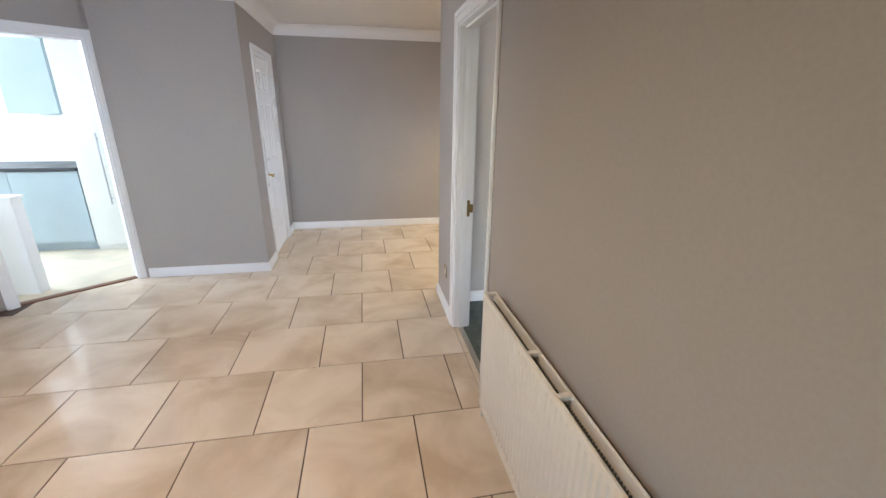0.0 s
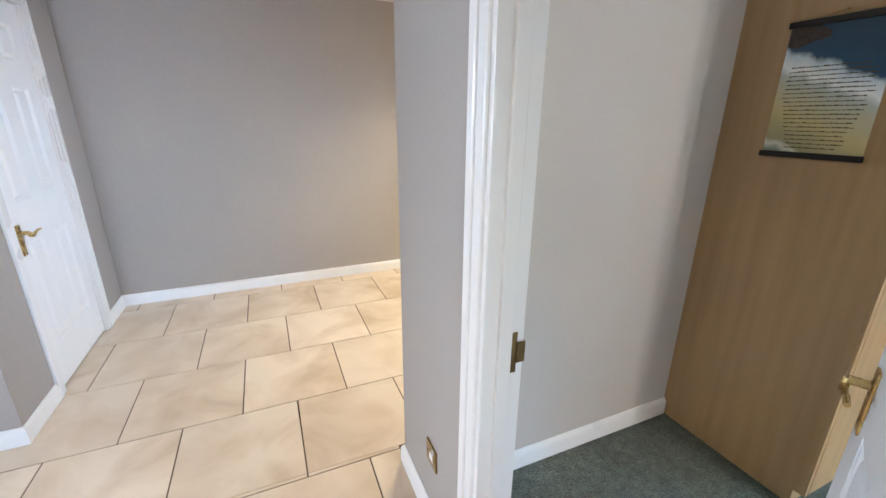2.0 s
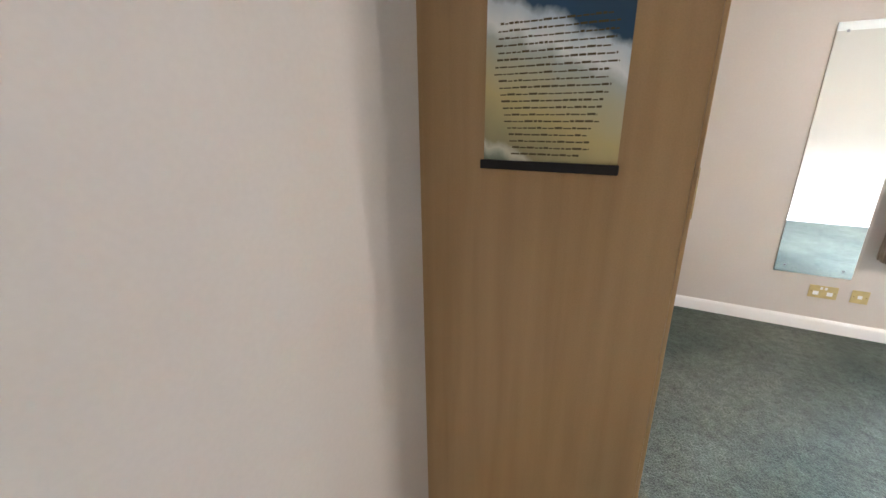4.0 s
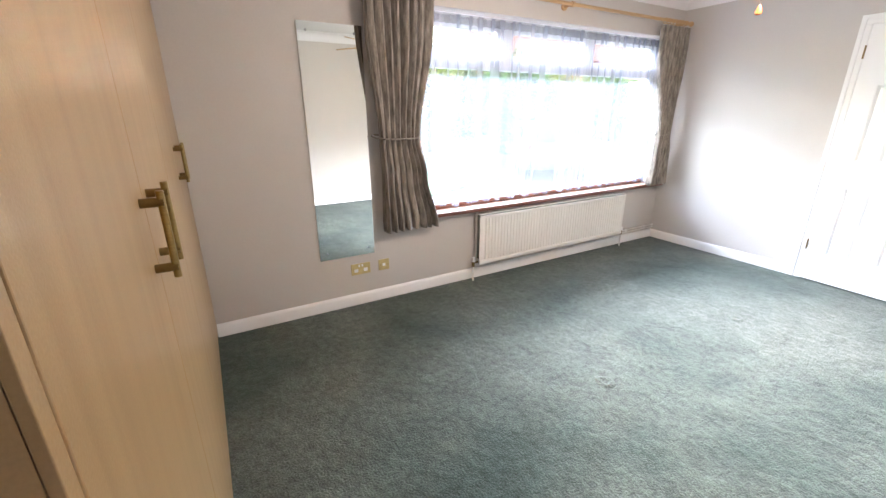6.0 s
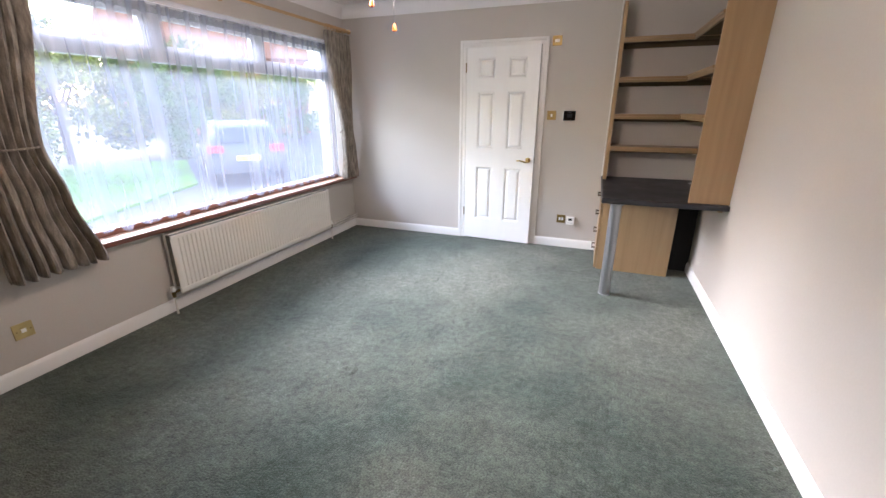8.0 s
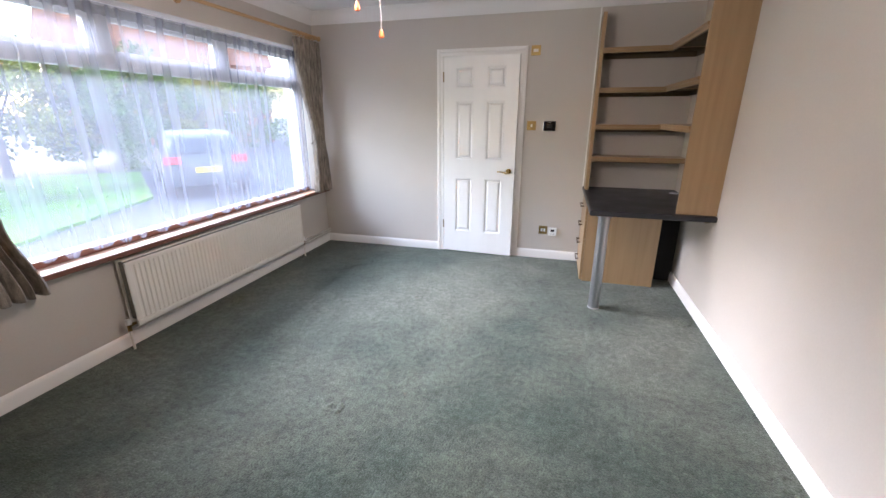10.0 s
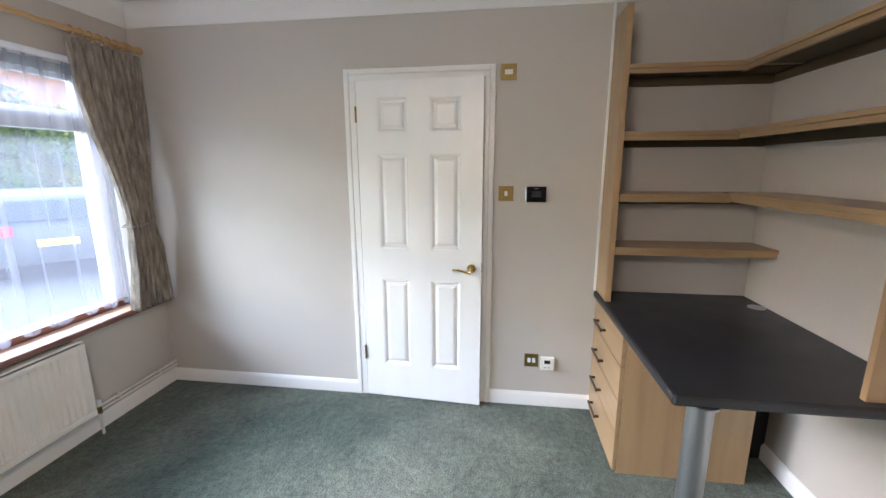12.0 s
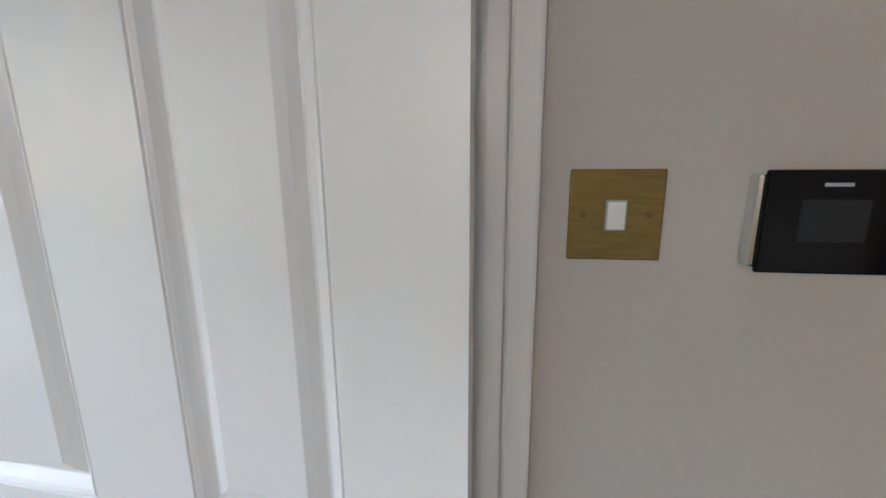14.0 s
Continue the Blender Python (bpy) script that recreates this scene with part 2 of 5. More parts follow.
M_CURT = ramp_mat("beige_weave_curtain", [(0.28, (0.105, 0.088, 0.070)), (0.5, (0.235, 0.20, 0.162)), (0.70, (0.36, 0.315, 0.262))], 11, 0.9, 5, stretch=(5, 5, 0.9), fine=0.28, fscale=260, bump=0.0015, sheen=0.2)


def glass_mat():
    m = bpy.data.materials.new("window_glass")
    m.use_nodes = True
    N, L = m.node_tree.nodes, m.node_tree.links
    N.remove(N["Principled BSDF"])
    tr, gl, mx, lw, fr = N.new("ShaderNodeBsdfTransparent"), N.new("ShaderNodeBsdfGlossy"), N.new("ShaderNodeMixShader"), N.new("ShaderNodeLayerWeight"), N.new("ShaderNodeMath")
    fr.operation, fr.inputs[1].default_value = "POWER", 5.0
    L.new(lw.outputs["Facing"], fr.inputs[0])
    gl.inputs["Roughness"].default_value = 0.02
    tr.inputs[0].default_value = (0.94, 0.97, 0.96, 1)
    L.new(fr.outputs[0], mx.inputs[0])
    L.new(tr.outputs[0], mx.inputs[1])
    L.new(gl.outputs[0], mx.inputs[2])
    L.new(mx.outputs[0], N["Material Output"].inputs[0])
    return m


def net_mat():
    m = bpy.data.materials.new("white_net_voile")
    m.use_nodes = True
    N, L = m.node_tree.nodes, m.node_tree.links
    N.remove(N["Principled BSDF"])
    tr, df, tl, a, b = (N.new("ShaderNodeBsdfTransparent"), N.new("ShaderNodeBsdfDiffuse"), N.new("ShaderNodeBsdfTranslucent"), N.new("ShaderNodeMixShader"), N.new("ShaderNodeMixShader"))
    df.inputs[0].default_value = (0.60, 0.62, 0.69, 1)
    tl.inputs[0].default_value = (0.12, 0.13, 0.165, 1)
    tc, mp, no, mr = N.new("ShaderNodeTexCoord"), N.new("ShaderNodeMapping"), N.new("ShaderNodeTexNoise"), N.new("ShaderNodeMapRange")
    mp.inputs["Scale"].default_value = (1, 10, 0.35)
    no.inputs["Scale"].default_value, no.inputs["Detail"].default_value = 1.5, 2
    mr.inputs["From Min"].default_value, mr.inputs["From Max"].default_value = 0.3, 0.7
    mr.inputs["To Min"].default_value, mr.inputs["To Max"].default_value = 0.36, 0.60
    L.new(tc.outputs["Object"], mp.inputs[0])
    L.new(mp.outputs[0], no.inputs["Vector"])
    L.new(no.outputs[0], mr.inputs[0])
    a.inputs[0].default_value = 0.62
    L.new(df.outputs[0], a.inputs[1])
    L.new(tl.outputs[0], a.inputs[2])
    L.new(mr.outputs[0], b.inputs[0])
    L.new(tr.outputs[0], b.inputs[1])
    L.new(a.outputs[0], b.inputs[2])
    L.new(b.outputs[0], N["Material Output"].inputs[0])
    return m


def glow_mat(name, col, strength):
    m = mat(name, col, 0.4)
    p = m.node_tree.nodes["Principled BSDF"]
    p.inputs["Emission Color"].default_value = tuple(col[:3]) + (1,)
    p.inputs["Emission Strength"].default_value = strength
    return m


M_GLASS, M_NET = glass_mat(), net_mat()
M_MIRROR = mat("mirror_silver", (0.86, 0.90, 0.88), 0.01, 1.0)
M_SHADE = glow_mat("lit_amber_glass", (0.55, 0.17, 0.012), 0.09)
M_LED = glow_mat("lit_downlight", (1.0, 0.82, 0.55), 14.0)


def poster_mat():
    """Rocks and sea at the top, a slanting band of surf, sand, and a dim green foot."""
    m = mat("seaside_print", (0.5, 0.5, 0.3), 0.35)
    N, L = m.node_tree.nodes, m.node_tree.links
    tc, sp = N["Texture Coordinate"], N.new("ShaderNodeSeparateXYZ")
    L.new(tc.outputs["Generated"], sp.inputs[0])
    no = N.new("ShaderNodeTexNoise")
    no.inputs["Scale"].default_value, no.inputs["Detail"].default_value = 5, 6
    L.new(tc.outputs["Generated"], no.inputs["Vector"])
    a = N.new("ShaderNodeMath")
    a.operation = "MULTIPLY_ADD"
    a.inputs[1].default_value = -0.30
    L.new(sp.outputs["Y"], a.inputs[0])
    L.new(sp.outputs["Z"], a.inputs[2])
    b = N.new("ShaderNodeMath")
    b.operation = "MULTIPLY_ADD"
    b.inputs[1].default_value = 0.16
    L.new(no.outputs[0], b.inputs[0])
    L.new(a.outputs[0], b.inputs[2])
    r = N.new("ShaderNodeValToRGB")
    el = r.color_ramp.elements
    el[0].position, el[0].color = 0.02, (0.07, 0.10, 0.08, 1)
    el[1].position, el[1].color = 0.95, (0.02, 0.05, 0.09, 1)
    for pos, c in ((0.08, (0.22, 0.27, 0.20)), (0.12, (0.62, 0.64, 0.52)), (0.15, (0.32, 0.30, 0.16)), (0.34, (0.56, 0.48, 0.22)), (0.48, (0.50, 0.50, 0.36)), (0.55, (0.48, 0.54, 0.50)), (0.60, (0.86, 0.90, 0.90)), (0.68, (0.60, 0.70, 0.76)), (0.72, (0.02, 0.07, 0.14))):
        e = el.new(pos)
        e.color = c + (1,)
    sc = N.new("ShaderNodeMath")
    sc.operation = "MULTIPLY_ADD"
    sc.inputs[1].default_value, sc.inputs[2].default_value = 0.80, 0.20
    L.new(b.outputs[0], sc.inputs[0])
    L.new(sc.outputs[0], r.inputs[0])
    L.new(r.outputs[0], N["Principled BSDF"].inputs["Base Color"])
    return m


M_POSTER = poster_mat()
M_INK = mat("dark_ink", (0.085, 0.07, 0.035), 0.8)


M_ROCKINK = mat("brown_black_ink", (0.035, 0.025, 0.02), 0.4, var=0.4, vscale=60)

# ---- builders ----
def thing(name, loc=(0, 0, 0), label="", category="", group="", kind="", rz=0):
    e = new(name)
    e.empty_display_size = 0.1
    e.matrix_world = pose(*loc, 0, 0, rz)
    return tagged(e, label, category, group, kind)


def mesh_ob(name, bm, material, parent=None, label="", smooth=False, kind="", category="", local=False):
    """One mesh object. Its coordinates are the world's, unless local is set: then they are its parent's."""
    me = bpy.data.meshes.new(name)
    bmesh.ops.recalc_face_normals(bm, faces=bm.faces)
    bm.to_mesh(me)
    bm.free()
    me.materials.append(material)
    if smooth:
        for f in me.polygons:
            f.use_smooth = True
        me.set_sharp_from_angle(angle=radians(35))
    ob = new(name, me)
    if parent is not None:
        ob.parent = parent
        if not local:
            top = parent
            off = Vector((0, 0, 0))
            while top is not None:
                off += top.location
                top = top.parent
            me.transform(Matrix.Translation(-off))
    return tagged(ob, label, category, "", kind)


def box(bm, x0, x1, y0, y1, z0, z1, bevel=0.0):
    r = bmesh.ops.create_cube(bm, size=1)
    vs = r["verts"]
    bmesh.ops.scale(bm, vec=(abs(x1 - x0), abs(y1 - y0), abs(z1 - z0)), verts=vs)
    bmesh.ops.translate(bm, vec=((x0 + x1) / 2, (y0 + y1) / 2, (z0 + z1) / 2), verts=vs)
    if bevel:
        es = list({e for v in vs for e in v.link_edges})
        bmesh.ops.bevel(bm, geom=es, offset=bevel, segments=2, affect="EDGES", profile=0.5)
    return bm


def bx(*a, bevel=0.0):
    return box(bmesh.new(), *a, bevel=bevel)


def tube(bm, p, q, r, seg=14, r2=None, caps=True):
    p, q = Vector(p), Vector(q)
    d = q - p
    res = bmesh.ops.create_cone(bm, cap_ends=caps, segments=seg, radius1=r, radius2=r if r2 is None else r2, depth=d.length)
    m = Matrix.Translation((p + q) / 2) @ d.to_track_quat("Z", "Y").to_matrix().to_4x4()
    bmesh.ops.transform(bm, matrix=m, verts=res["verts"])
    return bm


def lathe(bm, prof, seg=20, at=(0, 0, 0)):
    rings = []
    for r, z in prof:
        rings.append([bm.verts.new((at[0] + r * math.cos(2 * math.pi * i / seg), at[1] + r * math.sin(2 * math.pi * i / seg), at[2] + z)) for i in range(seg)])
    for a, b in zip(rings, rings[1:]):
        for i in range(seg):
            bm.faces.new((a[i], a[(i + 1) % seg], b[(i + 1) % seg], b[i]))
    for ring in (rings[0], rings[-1]):
        bm.faces.new(ring)
    return bm


def sweep(bm, p, q, n, prof, m0=1, m1=1):
    """A moulding along a wall from p to q (x, y). n: the way out of the wall. m0, m1: 1 mitred for an inner corner, -1 for an outer one, 0 cut square."""
    p, q, n = Vector(p), Vector(q), Vector(n)
    a = (q - p).normalized()
    A, B = [], []
    for d, z in prof:
        u = p + n * d + a * d * m0
        v = q + n * d - a * d * m1
        A.append(bm.verts.new((u.x, u.y, z)))
        B.append(bm.verts.new((v.x, v.y, z)))
    k = len(prof)
    for i in range(k):
        j = (i + 1) % k
        bm.faces.new((A[i], A[j], B[j], B[i]))
    bm.faces.new(A)
    bm.faces.new(B[::-1])
    return bm


def skirt_prof(h=0.085, t=0.015):
    return [(0, 0.001), (t, 0.001), (t, h - 0.022), (t * 0.8, h - 0.012), (t * 0.45, h - 0.004), (t * 0.3, h), (0, h)]


def cove_prof(z=2.44, s=0.115, d=0.10):
    pts = [(0, z - 0.001), (0, z - s), (0.008, z - s)]
    for i in range(1, 8):
        a = math.pi / 2 * i / 8
        pts.append((0.008 + (d - 0.016) * (1 - math.cos(a)), z - s + 0.006 + (s - 0.014) * math.sin(a)))
    pts += [(d, z - 0.008), (d, z - 0.001)]
    return pts


# ---- plan ----
WX, EX, SY, NY, CZ = 1.31, 4.98, -1.80, 3.29, 2.44
HX, HNW, HBY, HLX, HKY, HFX, HSY, HEX = 1.20, 3.50, 5.805, -0.35, 4.27, -2.16, -1.30, 3.60


def wall(name, boxes, material=None):
    bm = bmesh.new()
    for b in boxes:
        box(bm, *b)
    return mesh_ob(name, bm, material or M_WALL, kind="structure", label="smooth emulsioned plaster wall in warm greige")


T = 0.11
D0, D1, DH = 2.127, 2.90, 2.00
wall("wall_between", [(HX, WX, HSY - T, D0, 0, CZ), (HX, WX, D1, NY, 0, CZ), (HX, WX, D0, D1, DH, CZ), (HX, WX, NY, HNW, 0, CZ), (HX, WX, SY - T, HSY - T, 0, CZ)])
wall("wall_north", [(WX, EX + 0.28, NY, HNW, 0, CZ)])
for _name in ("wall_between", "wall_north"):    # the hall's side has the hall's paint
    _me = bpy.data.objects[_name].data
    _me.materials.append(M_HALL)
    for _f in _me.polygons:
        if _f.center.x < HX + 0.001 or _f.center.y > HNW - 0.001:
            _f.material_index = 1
S0, S1 = 2.785, 3.552
wall("wall_south", [(HX, S0, SY - T, SY, 0, CZ), (S1, EX + 0.28, SY - T, SY, 0, CZ), (S0, S1, SY - T, SY, 1.992, CZ)])
W0, W1, WZ0, WZ1 = -1.62, 1.40, 0.605, 2.075
wall("wall_east", [(EX, EX + 0.28, SY, W0, 0, CZ), (EX, EX + 0.28, W1, NY, 0, CZ), (EX, EX + 0.28, W0, W1, 0, WZ0), (EX, EX + 0.28, W0, W1, WZ1, CZ)])
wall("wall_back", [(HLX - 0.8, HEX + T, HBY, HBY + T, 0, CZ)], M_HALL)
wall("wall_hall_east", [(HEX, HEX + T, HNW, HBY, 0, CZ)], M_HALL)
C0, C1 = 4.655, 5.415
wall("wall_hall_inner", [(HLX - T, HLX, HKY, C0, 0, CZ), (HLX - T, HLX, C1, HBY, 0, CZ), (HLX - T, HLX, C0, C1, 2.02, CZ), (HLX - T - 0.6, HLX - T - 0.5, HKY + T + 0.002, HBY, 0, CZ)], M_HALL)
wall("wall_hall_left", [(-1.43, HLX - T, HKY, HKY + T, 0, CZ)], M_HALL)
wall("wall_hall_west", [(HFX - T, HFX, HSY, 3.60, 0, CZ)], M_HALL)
# Unseen wall; its opening is made up to let sky light in.
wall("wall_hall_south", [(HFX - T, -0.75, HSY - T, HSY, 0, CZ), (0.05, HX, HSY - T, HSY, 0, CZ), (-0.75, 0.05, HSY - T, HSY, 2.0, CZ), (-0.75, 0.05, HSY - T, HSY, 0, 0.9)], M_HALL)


def floor_slab(name, x0, x1, y0, y1, z, material, label):
    return mesh_ob(name, bx(x0, x1, y0, y1, z - 0.15, z), material, kind="structure", label=label)


floor_slab("floor_carpet", WX - 0.055, EX, SY, NY, 0.0, M_CARPET, "worn sage green cut pile carpet with furniture dents")
floor_slab("floor_passage", 2.3, 3.9, SY - 1.6, SY - 0.001, 0.0, M_CARPET, "sage green carpet behind the door")
floor_slab("floor_hall", HFX - T, WX - 0.056, HSY - T, HBY, -0.004, M_GROUT, "brown grout bed under beige tiles")
floor_slab("floor_hall_wing", WX - 0.055, HEX, HNW, HBY, -0.004, M_GROUT, "brown grout bed under beige tiles")
mesh_ob("ceiling", bx(WX, EX + 0.28, SY - T, HNW, CZ, CZ + 0.12), M_CEIL, kind="structure", label="plain white plastered ceiling")
mesh_ob("ceiling_hall", bx(-5.2, WX, HSY - T, 8.0, CZ, CZ + 0.12), M_CEIL, kind="structure", label="plain white plastered ceiling")
mesh_ob("ceiling_hall_wing", bx(WX, HEX + T, HNW, 8.0, CZ, CZ + 0.12), M_CEIL, kind="structure", label="plain white plastered ceiling")
wall("wall_passage", [(2.2, 2.3, SY - 1.7, SY - T, 0, CZ), (3.9, 4.0, SY - 1.7, SY - T, 0, CZ), (2.2, 4.0, SY - 1.7, SY - 1.6, 0, CZ), (2.2, 4.0, SY - 1.7, SY - T, CZ, CZ + 0.1)])


def run(name, segs, prof, material, label):
    bm = bmesh.new()
    for s in segs:
        sweep(bm, s[0], s[1], s[2], prof, *(s[3:] or (1, 1)))
    return mesh_ob(name, bm, material, kind="structure", label=label, smooth=True)


AR, ARN = 0.055, 0.024
room_skirt = [((WX, D0 - ARN), (WX, SY), (1, 0), 0, 1), ((WX, NY), (WX, D1 + AR), (1, 0), 1, 0), ((2.51, NY), (WX, NY), (0, -1), 0, 1), ((EX, SY), (EX, 2.68), (-1, 0), 1, 0),
              ((WX, SY), (S0 - AR, SY), (0, 1), 1, 0), ((S1 + AR, SY), (EX, SY), (0, 1), 0, 1)]
run("baseboard", room_skirt, skirt_prof(0.09), M_GLOSSW, "white glossed skirting board with a rounded top")
hall_skirt = [((HX, D1 + AR), (HX, HNW), (-1, 0), 0, -1), ((HX, HNW), (HEX, HNW), (0, 1), -1, 1), ((HX, HSY), (HX, D0 - ARN), (-1, 0), 1, 0), ((HLX, HBY), (HEX, HBY), (0, -1), 1, 1),
              ((HLX, HKY), (HLX, C0 - AR), (1, 0), -1, 0), ((HLX, C1 + AR), (HLX, HBY), (1, 0), 0, 1), ((-1.40, HKY), (HLX, HKY), (0, -1), 0, -1), ((HFX, HSY), (HFX, 3.60), (1, 0), 1, 0), ((HEX, HNW), (HEX, HBY), (-1, 0), 1, 1)]
run("baseboard_hall", hall_skirt, skirt_prof(0.09), M_GLOSSW, "white glossed skirting board with a rounded top")
run("cornice", [((WX, NY), (WX, SY), (1, 0)), ((WX, SY), (EX, SY), (0, 1)), ((EX, SY), (EX, NY), (-1, 0)), ((EX, NY), (WX, NY), (0, -1))], cove_prof(), M_CEIL, "white concave plaster coving")
run("cornice_hall", [((HLX, HBY), (HEX, HBY), (0, -1)), ((HLX, HKY), (HLX, HBY), (1, 0), -1, 1), ((-1.40, HKY), (HLX, HKY), (0, -1), 0, -1), ((HX, HSY), (HX, HNW), (-1, 0), 1, -1), ((HX, HNW), (HEX, HNW), (0, 1), -1, 1), ((HFX, HSY), (HFX, 3.6), (1, 0), 1, 0)],
    cove_prof(), M_CEIL, "white concave plaster coving")


def frame_parts(d, axis, a0, a1, f0, f1, top, mat_=None, near=None):
    """Lining and architraves of a doorway in a wall across axis; a0..a1 along the wall, f0..f1 through it."""
    mat_ = mat_ or M_GLOSSW
    near = AR if near is None else near

    def b(a, bb, c, dd, z0, z1, bv=0.0):
        return (c, dd, a, bb, z0, z1) if axis == "x" else (a, bb, c, dd, z0, z1)
    bm = bmesh.new()
    for lo, hi in ((a0, a0 + 0.028), (a1 - 0.028, a1)):
        box(bm, *b(lo, hi, f0 - 0.002, f1 + 0.002, 0, top), bevel=0.002)
    box(bm, *b(a0 + 0.028, a1 - 0.028, f0 - 0.002, f1 + 0.002, top - 0.028, top))
    mesh_ob("lining", bm, mat_, d)
    bm = bmesh.new()
    mid = (f0 + f1) / 2
    for lo, hi in ((a0 + 0.028, a0 + 0.040), (a1 - 0.040, a1 - 0.028)):
        box(bm, *b(lo, hi, mid - 0.02, mid + 0.016, 0, top - 0.028), bevel=0.002)
    box(bm, *b(a0 + 0.040, a1 - 0.040, mid - 0.02, mid + 0.016, top - 0.040, top - 0.028))
    mesh_ob("door_stop", bm, mat_, d)
    for s, f in ((-1, f0), (1, f1)):
        bm = bmesh.new()
        g0, g1 = (f - 0.018, f) if s < 0 else (f, f + 0.018)
        h0, h1 = (f - 0.012, f) if s < 0 else (f, f + 0.012)
        for e in (0, 1):
            A = (a0 - near, a0 - near * 0.45, a0 + 0.012) if e == 0 else (a1 + AR, a1 + AR * 0.45, a1 - 0.012)
            box(bm, *b(min(A[0], A[1]), max(A[0], A[1]), g0, g1, 0, top + AR), bevel=0.004)
            box(bm, *b(min(A[1], A[2]), max(A[1], A[2]), h0, h1, 0, top - 0.012), bevel=0.003)
        box(bm, *b(a0 - near * 0.45, a1 + AR * 0.45, g0, g1, top + AR * 0.45, top + AR), bevel=0.004)
        box(bm, *b(a0 - near * 0.45, a1 + AR * 0.45, h0, h1, top - 0.012, top + AR * 0.45), bevel=0.003)
        mesh_ob("architrave", bm, mat_, d)


def nested(bm, x0, x1, z0, z1, y, s):
    """A raised and fielded panel, sunk from the face at y; s: the way out."""
    steps = [(0, 0), (0.0015, -0.0022), (0.0035, -0.0022), (0.005, -0.0008), (0.010, -0.0035), (0.017, -0.0095), (0.021, -0.0125), (0.024, -0.0125), (0.034, -0.0055), (0.044, -0.001)]
    loops = []
    for i, d in steps:
        loops.append([bm.verts.new((px, y + s * d, pz)) for px, pz in ((x0 + i, z0 + i), (x1 - i, z0 + i), (x1 - i, z1 - i), (x0 + i, z1 - i))])
    for a, b in zip(loops, loops[1:]):
        for k in range(4):
            bm.faces.new((a[k], a[(k + 1) % 4], b[(k + 1) % 4], b[k]))
    bm.faces.new(loops[-1])


def door_leaf(d, w, h, label="", handle_z=0.89, hinge_z=(0.30, 1.78), backplate=False, cols=((0.125, 0.31), (0.445, 0.63)), rows=((0.225, 0.80), (0.99, 1.555), (1.675, 1.865)), name="leaf"):
    """A moulded six-panel leaf in d's own axes: the hinge at x 0, the leaf towards +x, its face at y 0 and its back at -0.035."""
    sx = w / 0.755
    cols = [(a * sx, b * sx) for a, b in cols]
    th = 0.035
    bm = bmesh.new()
    xs = [0] + [v for c in cols for v in c] + [w]
    zs = [0] + [v for r in rows for v in r] + [h]
    for y, s in ((0, 1), (-th, -1)):
        for i in range(5):
            for k in range(7):
                if i % 2 and k % 2:
                    continue
                bm.faces.new([bm.verts.new(p) for p in ((xs[i], y, zs[k]), (xs[i + 1], y, zs[k]), (xs[i + 1], y, zs[k + 1]), (xs[i], y, zs[k + 1]))])
    for q in (((0, 0), (0, -th)), ((w, 0), (w, -th))):
        (xa, ya), (xb, yb) = q
        bm.faces.new([bm.verts.new(p) for p in ((xa, ya, 0), (xb, yb, 0), (xb, yb, h), (xa, ya, h))])
    for z in (0, h):
        bm.faces.new([bm.verts.new(p) for p in ((0, 0, z), (w, 0, z), (w, -th, z), (0, -th, z))])
    bmesh.ops.remove_doubles(bm, verts=bm.verts, dist=1e-5)
    leaf = mesh_ob(name, bm, M_DOOR, d, local=True)
    for c in cols:
        for r in rows:
            for y, s in ((0, 1), (-th, -1)):
                bm = bmesh.new()
                nested(bm, c[0], c[1], r[0], r[1], y, s)
                if s > 0:
                    bmesh.ops.reverse_faces(bm, faces=bm.faces)
                mesh_ob("panel", bm, M_DOOR, leaf, local=True)
    for s, y in ((1, 0), (-1, -th)):
        bm = bmesh.new()
        hx = w - 0.058
        if backplate:
            box(bm, hx - 0.020, hx + 0.020, min(y, y + s * 0.006), max(y, y + s * 0.006), handle_z - 0.115, handle_z + 0.040, bevel=0.0025)
            tube(bm, (hx, y + s * 0.005, handle_z - 0.060), (hx, y + s * 0.0075, handle_z - 0.060), 0.006, 14)
        else:
            tube(bm, (hx, y, handle_z), (hx, y + s * 0.009, handle_z), 0.026, 24)
            bmesh.ops.bevel(bm, geom=[e for e in bm.edges if len(e.link_faces) == 2 and e.calc_face_angle(0) > 0.8], offset=0.002, segments=2, affect="EDGES")
        hd = mesh_ob("door_handle", bm, M_BRASSH, d, "brushed brass lever handle on a long plate" if backplate else "brushed brass lever handle on a round rose", smooth=True, local=True)
        bm = bmesh.new()
        tube(bm, (hx, y + s * 0.009, handle_z), (hx, y + s * 0.042, handle_z), 0.010, 16)
        pts = [(hx + 0.002, 0.040, 0.0), (hx - 0.002, 0.045, -0.014), (hx - 0.016, 0.047, -0.017), (hx - 0.045, 0.047, -0.009), (hx - 0.075, 0.046, -0.004), (hx - 0.108, 0.044, -0.006)]
        rad = [0.0105, 0.0100, 0.0090, 0.0075, 0.0065, 0.0060]
        for a, b, ra, rb in zip(pts, pts[1:], rad, rad[1:]):
            tube(bm, (a[0], y + s * a[1], handle_z + a[2]), (b[0], y + s * b[1], handle_z + b[2]), ra, 12, rb)
        mesh_ob("lever", bm, M_BRASSH, hd, smooth=True, local=True)
    for z in hinge_z:
        bm = bmesh.new()
        tube(bm, (-0.004, -th - 0.005, z - 0.045), (-0.004, -th - 0.005, z + 0.045), 0.0055, 10)
        box(bm, -0.003, -0.0005, -th - 0.004, -0.006, z - 0.042, z + 0.042)
